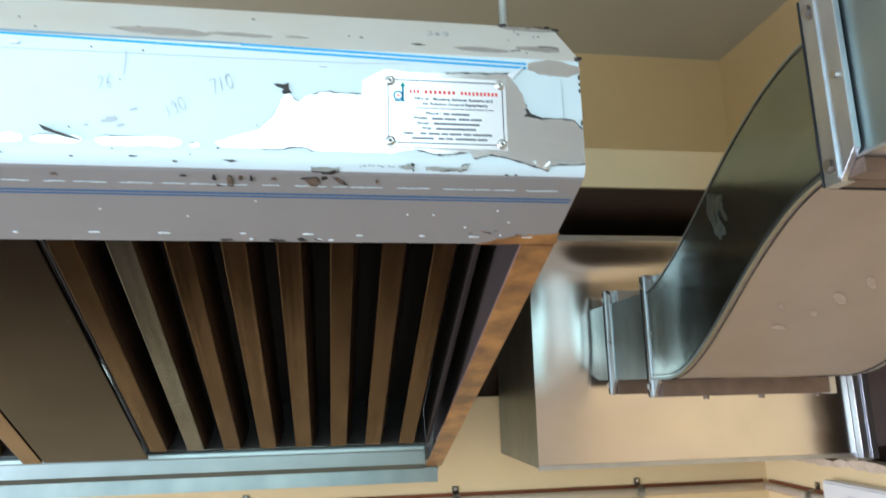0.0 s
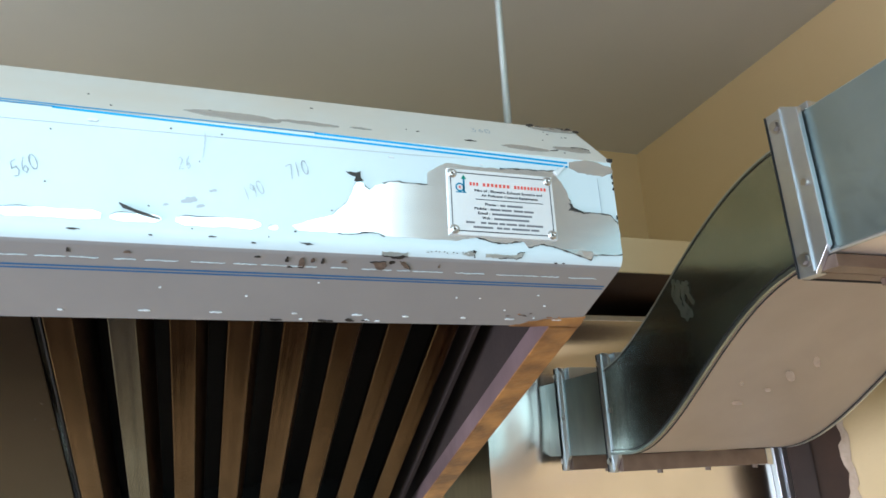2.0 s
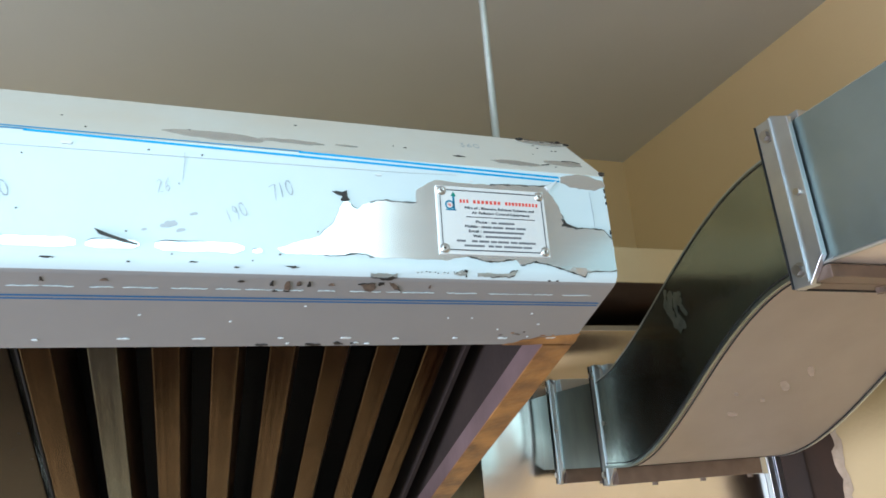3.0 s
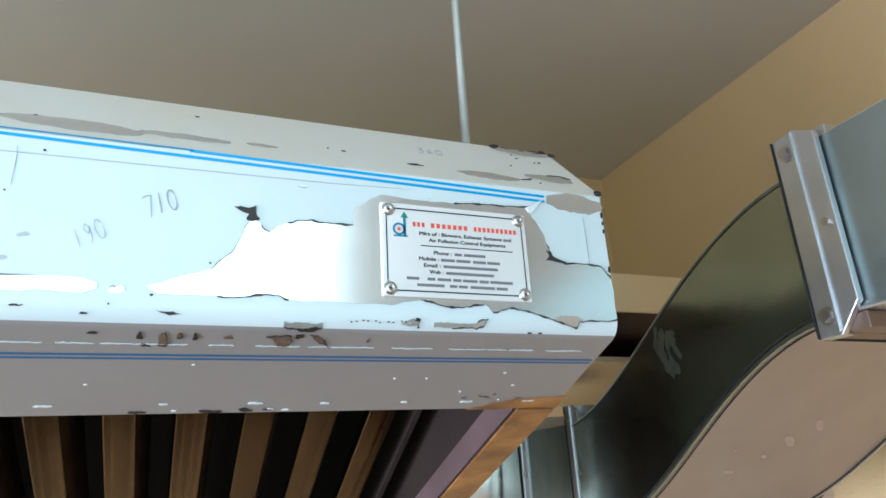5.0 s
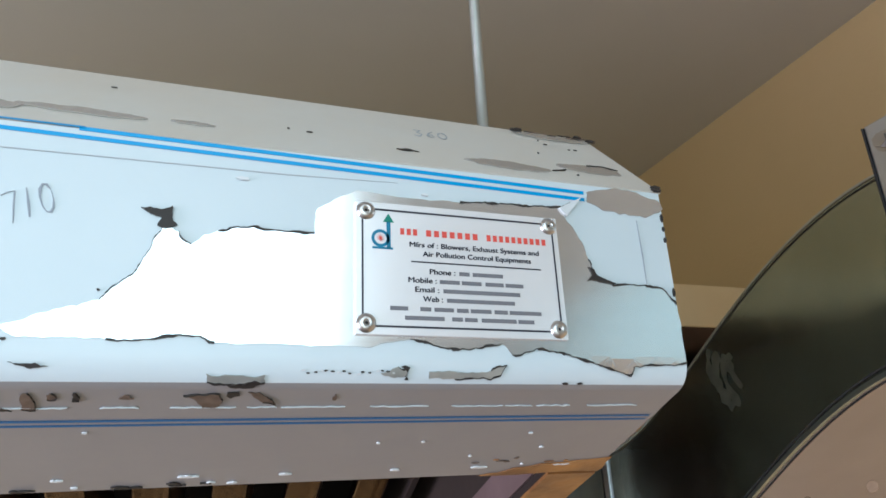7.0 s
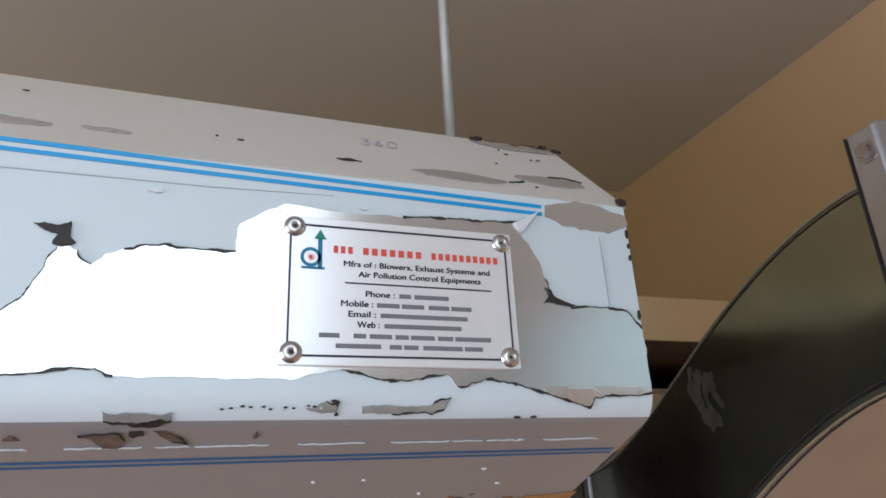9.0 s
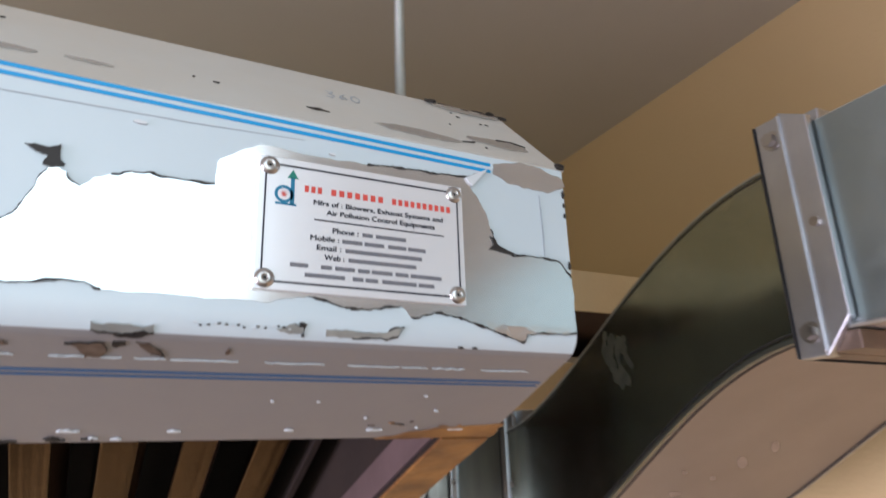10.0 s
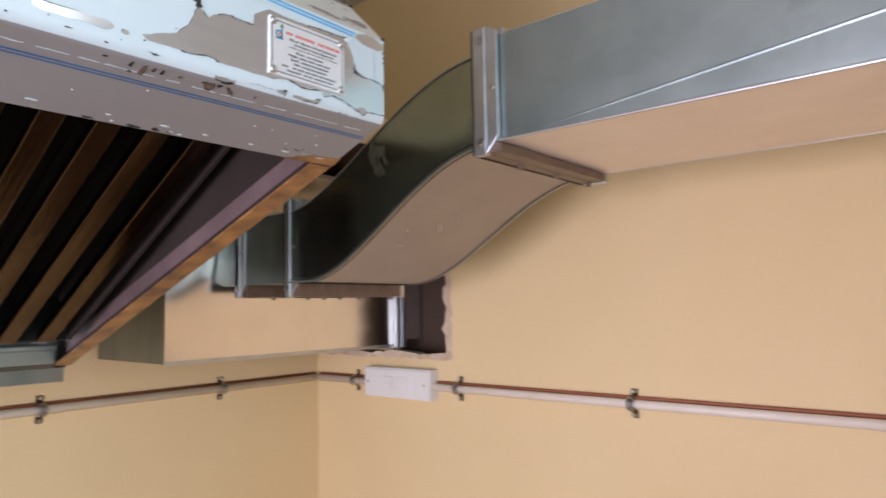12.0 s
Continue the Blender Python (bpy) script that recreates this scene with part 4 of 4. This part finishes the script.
def flange(name, x0, x1, z0, z1, y_far, width, label, low, high):
    """A bolted pair of angle frames round a duct, x0..z1 its outer size."""
    f = thing(name, label, "duct flange", "duct flanges")
    for k in range(2):
        ya = y_far - width * (k + 1) / 2 + (0.0008 if k == 0 else 0)
        yb = y_far - width * k / 2 - (0.0008 if k == 1 else 0)
        dx = 0.004 * k
        bar = box(x0 - dx, x0 + (0.003 if k else 0.014), ya, yb, z0, z1, 0.0012)
        if k == 1:
            # the front bar is cut off slantwise at its ends
            for v in bar.verts:
                if v.co.y < ya + 0.004 and abs(v.co.z - z0) < 0.003:
                    v.co.z += 0.026
                elif v.co.y < ya + 0.004 and abs(v.co.z - z1) < 0.003:
                    v.co.z -= 0.012
        part("angle_bar", bar, M_FLANGE, f)
        part("angle_bar", box(x1 - 0.014, x1, ya, yb, z0, z1, 0.0016), M_FLANGE, f)
        part("angle_bar", box(x0 + (0.0035 if k else 0.0145), x1 - 0.0145, ya, yb, z0 + 0.002, z0 + low, 0.0012), M_PRIMER, f, "brown primed lower bar")
        part("angle_bar", box(x0 + 0.0145, x1 - 0.0145, ya, yb, z1 - high, z1 - 0.002, 0.0012), M_FLANGE, f)
    part("ridge", box(x0 - 0.0065, x0 - 0.0002, y_far - width / 2 - 0.0022, y_far - width / 2 + 0.0008, z0 + 0.003, z1 - 0.003, 0.0006), M_FLANGE, f)
    part("gasket", box(x0 - 0.0015, x0 + 0.006, y_far + 0.0003, y_far + 0.0016, z0 + 0.001, z1 - 0.001), M_SEAM, f)
    part("gasket", box(x0 + 0.0065, x1, y_far + 0.0005, y_far + 0.003, z0 + 0.0005, z0 + low), M_SEAM, f)
    yc = y_far - width * 0.28
    for z in (z0 + 0.02, z1 - 0.02):
        b = part("bolt", cyl((x0 - 0.0005, yc, z), (x0 - 0.007, yc, z), 0.0062, 6), M_RIVET, f)
        part("washer", cyl((x0 + 0.0005, yc, z), (x0 - 0.0015, yc, z), 0.0088, 14), M_RIVET, b)
    for u in (0.3, 0.62, 0.95):
        xx = x0 + (x1 - x0) * u
        part("bolt", cyl((xx, yc, z0 + 0.0025), (xx, yc, z0 - 0.005), 0.0055, 6), M_PRIMER, f)
    yc2 = y_far - width * 0.80
    part("bolt", cyl((x0 - 0.0035, yc2, (z0 + z1) / 2), (x0 - 0.0075, yc2, (z0 + z1) / 2), 0.0042, 8), M_RIVET, f)
    return f


flange("duct_flange", 0.277, 0.657, 1.968, 2.177, 0.074, 0.050, "bolted galvanised angle flange joining offset duct and long duct", 0.017, 0.027)
flange("duct_flange", 0.356, 0.702, 1.753, 1.978, 0.676, 0.046, "bolted galvanised angle flange at the duct's lower end", 0.032, 0.032)
flange("duct_flange", 0.362, 0.706, 1.756, 1.978, 0.878, 0.040, "bolted galvanised angle flange at the take-off", 0.03, 0.03)

neck = thing("duct_neck", "short galvanised neck between two flanges", "air duct")
part("sheet", box(0.362, 0.698, 0.6, 0.944, 1.787, 1.947), M_GALV_GREY, neck)

# long straight duct along the wall, its side stiffened by a cross fold
long_duct = thing("straight_duct", "long galvanised rectangular duct running below the ceiling", "air duct")
LX0, LX1, LZ0, LZ1, LY0, LY1 = 0.283, 0.652, 1.988, 2.160, -1.3, 0.05


def creased_side():
    bm = bmesh.new()
    n = 22
    low, mid, top = [], [], []
    for i in range(n + 1):
        u = i / n
        y = LY1 + (LY0 - LY1) * u
        zc = LZ0 + 0.004 + 0.112 * max(0, -0.03 - y)
        low.append(bm.verts.new((LX0, y, LZ0)))
        mid.append(bm.verts.new((LX0, y, zc)))
        top.append(bm.verts.new((LX0, y, LZ1)))
    for i in range(n):
        bm.faces.new((low[i], low[i + 1], mid[i + 1], mid[i]))
        bm.faces.new((mid[i], mid[i + 1], top[i + 1], top[i]))
    return bm


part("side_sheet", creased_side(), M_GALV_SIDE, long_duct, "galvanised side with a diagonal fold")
part("bottom_sheet", box(LX0 + 0.0005, LX1, LY0, LY1, LZ0 - 0.001, LZ0), M_GALV_PALE, long_duct)
part("top_sheet", box(LX0 + 0.0005, LX1, LY0, LY1, LZ1, LZ1 + 0.001), M_GALV, long_duct)
part("side_sheet", box(LX1, LX1 + 0.001, LY0, LY1, LZ0, LZ1), M_GALV, long_duct)
def fold_bead():
    """The narrow raised ridge of the cross fold."""
    bm = bmesh.new()
    rows = []
    for i in range(23):
        u = i / 22
        y = LY1 + (LY0 - LY1) * u
        zc = LZ0 + 0.004 + 0.112 * max(0, -0.03 - y)
        x = LX0 - 0.0003
        k = smooth01(u * 5)
        rows.append([bm.verts.new(p) for p in ((x, y, zc + 0.003), (x - 0.0005 * k, y, zc + 0.0008), (x - 0.0001, y, zc - 0.002))])
    for a, c in zip(rows, rows[1:]):
        bm.faces.new((a[0], a[1], c[1], c[0]))
        bm.faces.new((a[1], a[2], c[2], c[1]))
    return bm


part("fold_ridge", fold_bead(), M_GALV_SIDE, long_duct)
part("seam", cyl((LX0 - 0.001, LY0, LZ0), (LX0 - 0.001, LY1, LZ0), 0.0024, 8), M_FLANGE, long_duct)
part("seam", cyl((LX1, LY0, LZ0), (LX1, LY1, LZ0), 0.0024, 8), M_FLANGE, long_duct)

# plenum box behind the hood
plenum = thing("plenum_duct", "large galvanised box duct passing into the wall hole", "air duct")


def plenum_front():
    """The front sheet, bulging round the take-off."""
    bm = bmesh.new()
    nx, nz = 64, 36
    rows = []
    for j in range(nz + 1):
        z = 1.603 + (2.117 - 1.603) * j / nz
        row = []
        for i in range(nx + 1):
            x = 0.216 + (0.979 - 0.216) * i / nx
            g = smooth01((z - 1.70) / 0.17) * smooth01((2.112 - z) / 0.10)
            h = smooth01((x - 0.222) / 0.13) * (1 - smooth01((x - 0.36) / 0.6))
            row.append(bm.verts.new((x, 0.9435 - 0.017 * g * h, z)))
        rows.append(row)
    for a, b in zip(rows, rows[1:]):
        for i in range(nx):
            bm.faces.new((a[i], a[i + 1], b[i + 1], b[i]))
    return bm


part("body", box(0.216, 0.979, 0.944, 1.30, 1.603, 2.117, 0.002), M_GALV_GREY, plenum)
part("front_sheet", plenum_front(), M_GALV_LOW, plenum, "bulged shiny front sheet", smooth=True)
part("top_seam", box(0.214, 0.979, 0.940, 0.9435, 2.108, 2.120), M_FLANGE, plenum)
part("bottom_seam", box(0.214, 0.979, 0.938, 0.9435, 1.600, 1.609), M_FLANGE, plenum)
part("end_collar", box(0.984, 1.14, 0.965, 1.28, 1.62, 2.10), M_GALV, plenum)
for k, (xa, xb) in enumerate(((0.980, 0.999), (1.001, 1.018))):
    for y0, y1, z0, z1 in ((0.925, 0.943, 1.598, 2.122), (1.302, 1.315, 1.598, 2.122)):
        part("flange_bar", box(xa, xb, y0 - 0.004 * k, y1, z0, z1, 0.0015), M_FLANGE, plenum)
    part("flange_bar", box(xa, xb, 0.944, 1.301, 1.59, 1.602, 0.0012), M_FLANGE, plenum)

# ---- conduit, clips and switch box ----
CZ, CR = 1.480, 0.0112
conduit = thing("conduit_pipe", "white plastic conduit pipe clipped along the wall", "conduit", "wall conduits")
part("pipe", cyl((RIGHT_X - 0.018, SOUTH_Y, CZ), (RIGHT_X - 0.018, BACK_Y - 0.02, CZ), CR, 16), M_CONDUIT, conduit, smooth=True)
# thin rod added for the red-brown deposit on top of the pipe
part("deposit_strip", cyl((RIGHT_X - 0.006, SOUTH_Y, CZ + CR + 0.003), (RIGHT_X - 0.006, BACK_Y - 0.02, CZ + CR + 0.003), 0.0045, 10), M_RUST, conduit, "thin red-brown strip for the deposit on the pipe", smooth=True)
conduit2 = thing("conduit_pipe", "cream conduit pipe behind the hood on the back wall", "conduit", "wall conduits")
part("pipe", cyl((-1.8, BACK_Y - 0.018, CZ), (RIGHT_X - 0.02, BACK_Y - 0.018, CZ), CR, 16), M_CONDUIT, conduit2, smooth=True)
part("deposit_strip", cyl((-1.8, BACK_Y - 0.006, CZ + CR + 0.003), (RIGHT_X - 0.02, BACK_Y - 0.006, CZ + CR + 0.003), 0.0045, 10), M_RUST, conduit2, "thin red-brown strip for the deposit on the pipe", smooth=True)


def saddle(m):
    s = thing("pipe_clip", "grey metal saddle clip holding the conduit", "pipe clip", "conduit clips", m=m)
    bm = bmesh.new()
    n = 10
    prof = [(-0.017 * math.sin(math.pi * (i / n - 0.5)) * 1.0, 0.019 + 0.0165 * math.cos(math.pi * (i / n - 0.5))) for i in range(n + 1)]
    prof = [(0.036, 0.002), (0.018, 0.002)] + prof + [(-0.018, 0.002), (-0.036, 0.002)]
    a = [bm.verts.new((-0.009, -d, z)) for z, d in prof]
    b = [bm.verts.new((0.009, -d, z)) for z, d in prof]
    for i in range(len(prof) - 1):
        bm.faces.new((a[i], a[i + 1], b[i + 1], b[i]))
    bmesh.ops.solidify(bm, geom=bm.faces[:], thickness=0.0012)
    part("strap", bm, M_FLANGE, s)
    for z in (-0.029, 0.029):
        part("screw", cyl((0, -0.002, z), (0, -0.0065, z), 0.005, 8), M_RIVET, s)
    return s


first = saddle(pose(0.10, BACK_Y, CZ))
for x in (0.62, -0.45, -1.0):
    copy_thing(first, pose(x, BACK_Y, CZ))
for y in (1.15, 0.70, 0.15, -0.45):
    copy_thing(first, pose(RIGHT_X, y, CZ, 0, 0, -90))

switch_box = thing("switch_box", "white plastic surface switch box on the yellow wall", "switch box")
part("box", box(RIGHT_X - 0.042, RIGHT_X, 0.79, 1.075, 1.438, 1.533, 0.004), M_PLASTIC, switch_box)
part("cover", box(RIGHT_X - 0.047, RIGHT_X - 0.042, 0.795, 1.07, 1.443, 1.528, 0.002), M_PLASTIC, switch_box)
for y in (0.90, 0.965):
    part("switch", box(RIGHT_X - 0.0505, RIGHT_X - 0.047, y - 0.022, y + 0.022, 1.465, 1.507, 0.002), M_PLASTIC, switch_box)
for y in (0.81, 1.055):
    part("screw", cyl((RIGHT_X - 0.0468, y, 1.486), (RIGHT_X - 0.049, y, 1.486), 0.004, 10), M_RIVET, switch_box)

# dull smears on the offset duct
def s_left(u, v, h):
    sec = s_section(u)
    return (sec[0] - 0.001 - h, u, v)


for k, (u, v, bow, ln, w) in enumerate(((0.352, 2.020, 0.010, 0.052, 0.012), (0.338, 2.008, 0.013, 0.066, 0.013), (0.325, 2.006, 0.012, 0.058, 0.011), (0.316, 2.015, 0.008, 0.040, 0.009))):
    line = [(u - 0.012 * (i / 9) + bow * math.sin(math.pi * i / 9), v + ln * (0.5 - i / 9)) for i in range(10)]
    part("smear", ribbon(line, w, s_left, 0.0001 + 0.00005 * k, random.Random(300 + k), 0.5), M_SWIPE, s_duct, "dull grey swiped smear")


def s_low(u, v, h):
    return (u, v, s_section(v)[2] - 0.0006 - h)


for u, v, w, hh, lean in ((0.475, 0.315, 0.030, 0.014, 0.6), (0.500, 0.285, 0.026, 0.012, 0.7), (0.420, 0.375, 0.024, 0.009, 0.2), (0.455, 0.345, 0.014, 0.007, 0.4), (0.395, 0.33, 0.012, 0.006, 0.5)):
    part("smear", plane_sheet(oval(u, v, w, hh, rng, 16, 0.8, lean), s_low, 0.00003), M_SMUDGE, s_duct, "faint brown smudge")
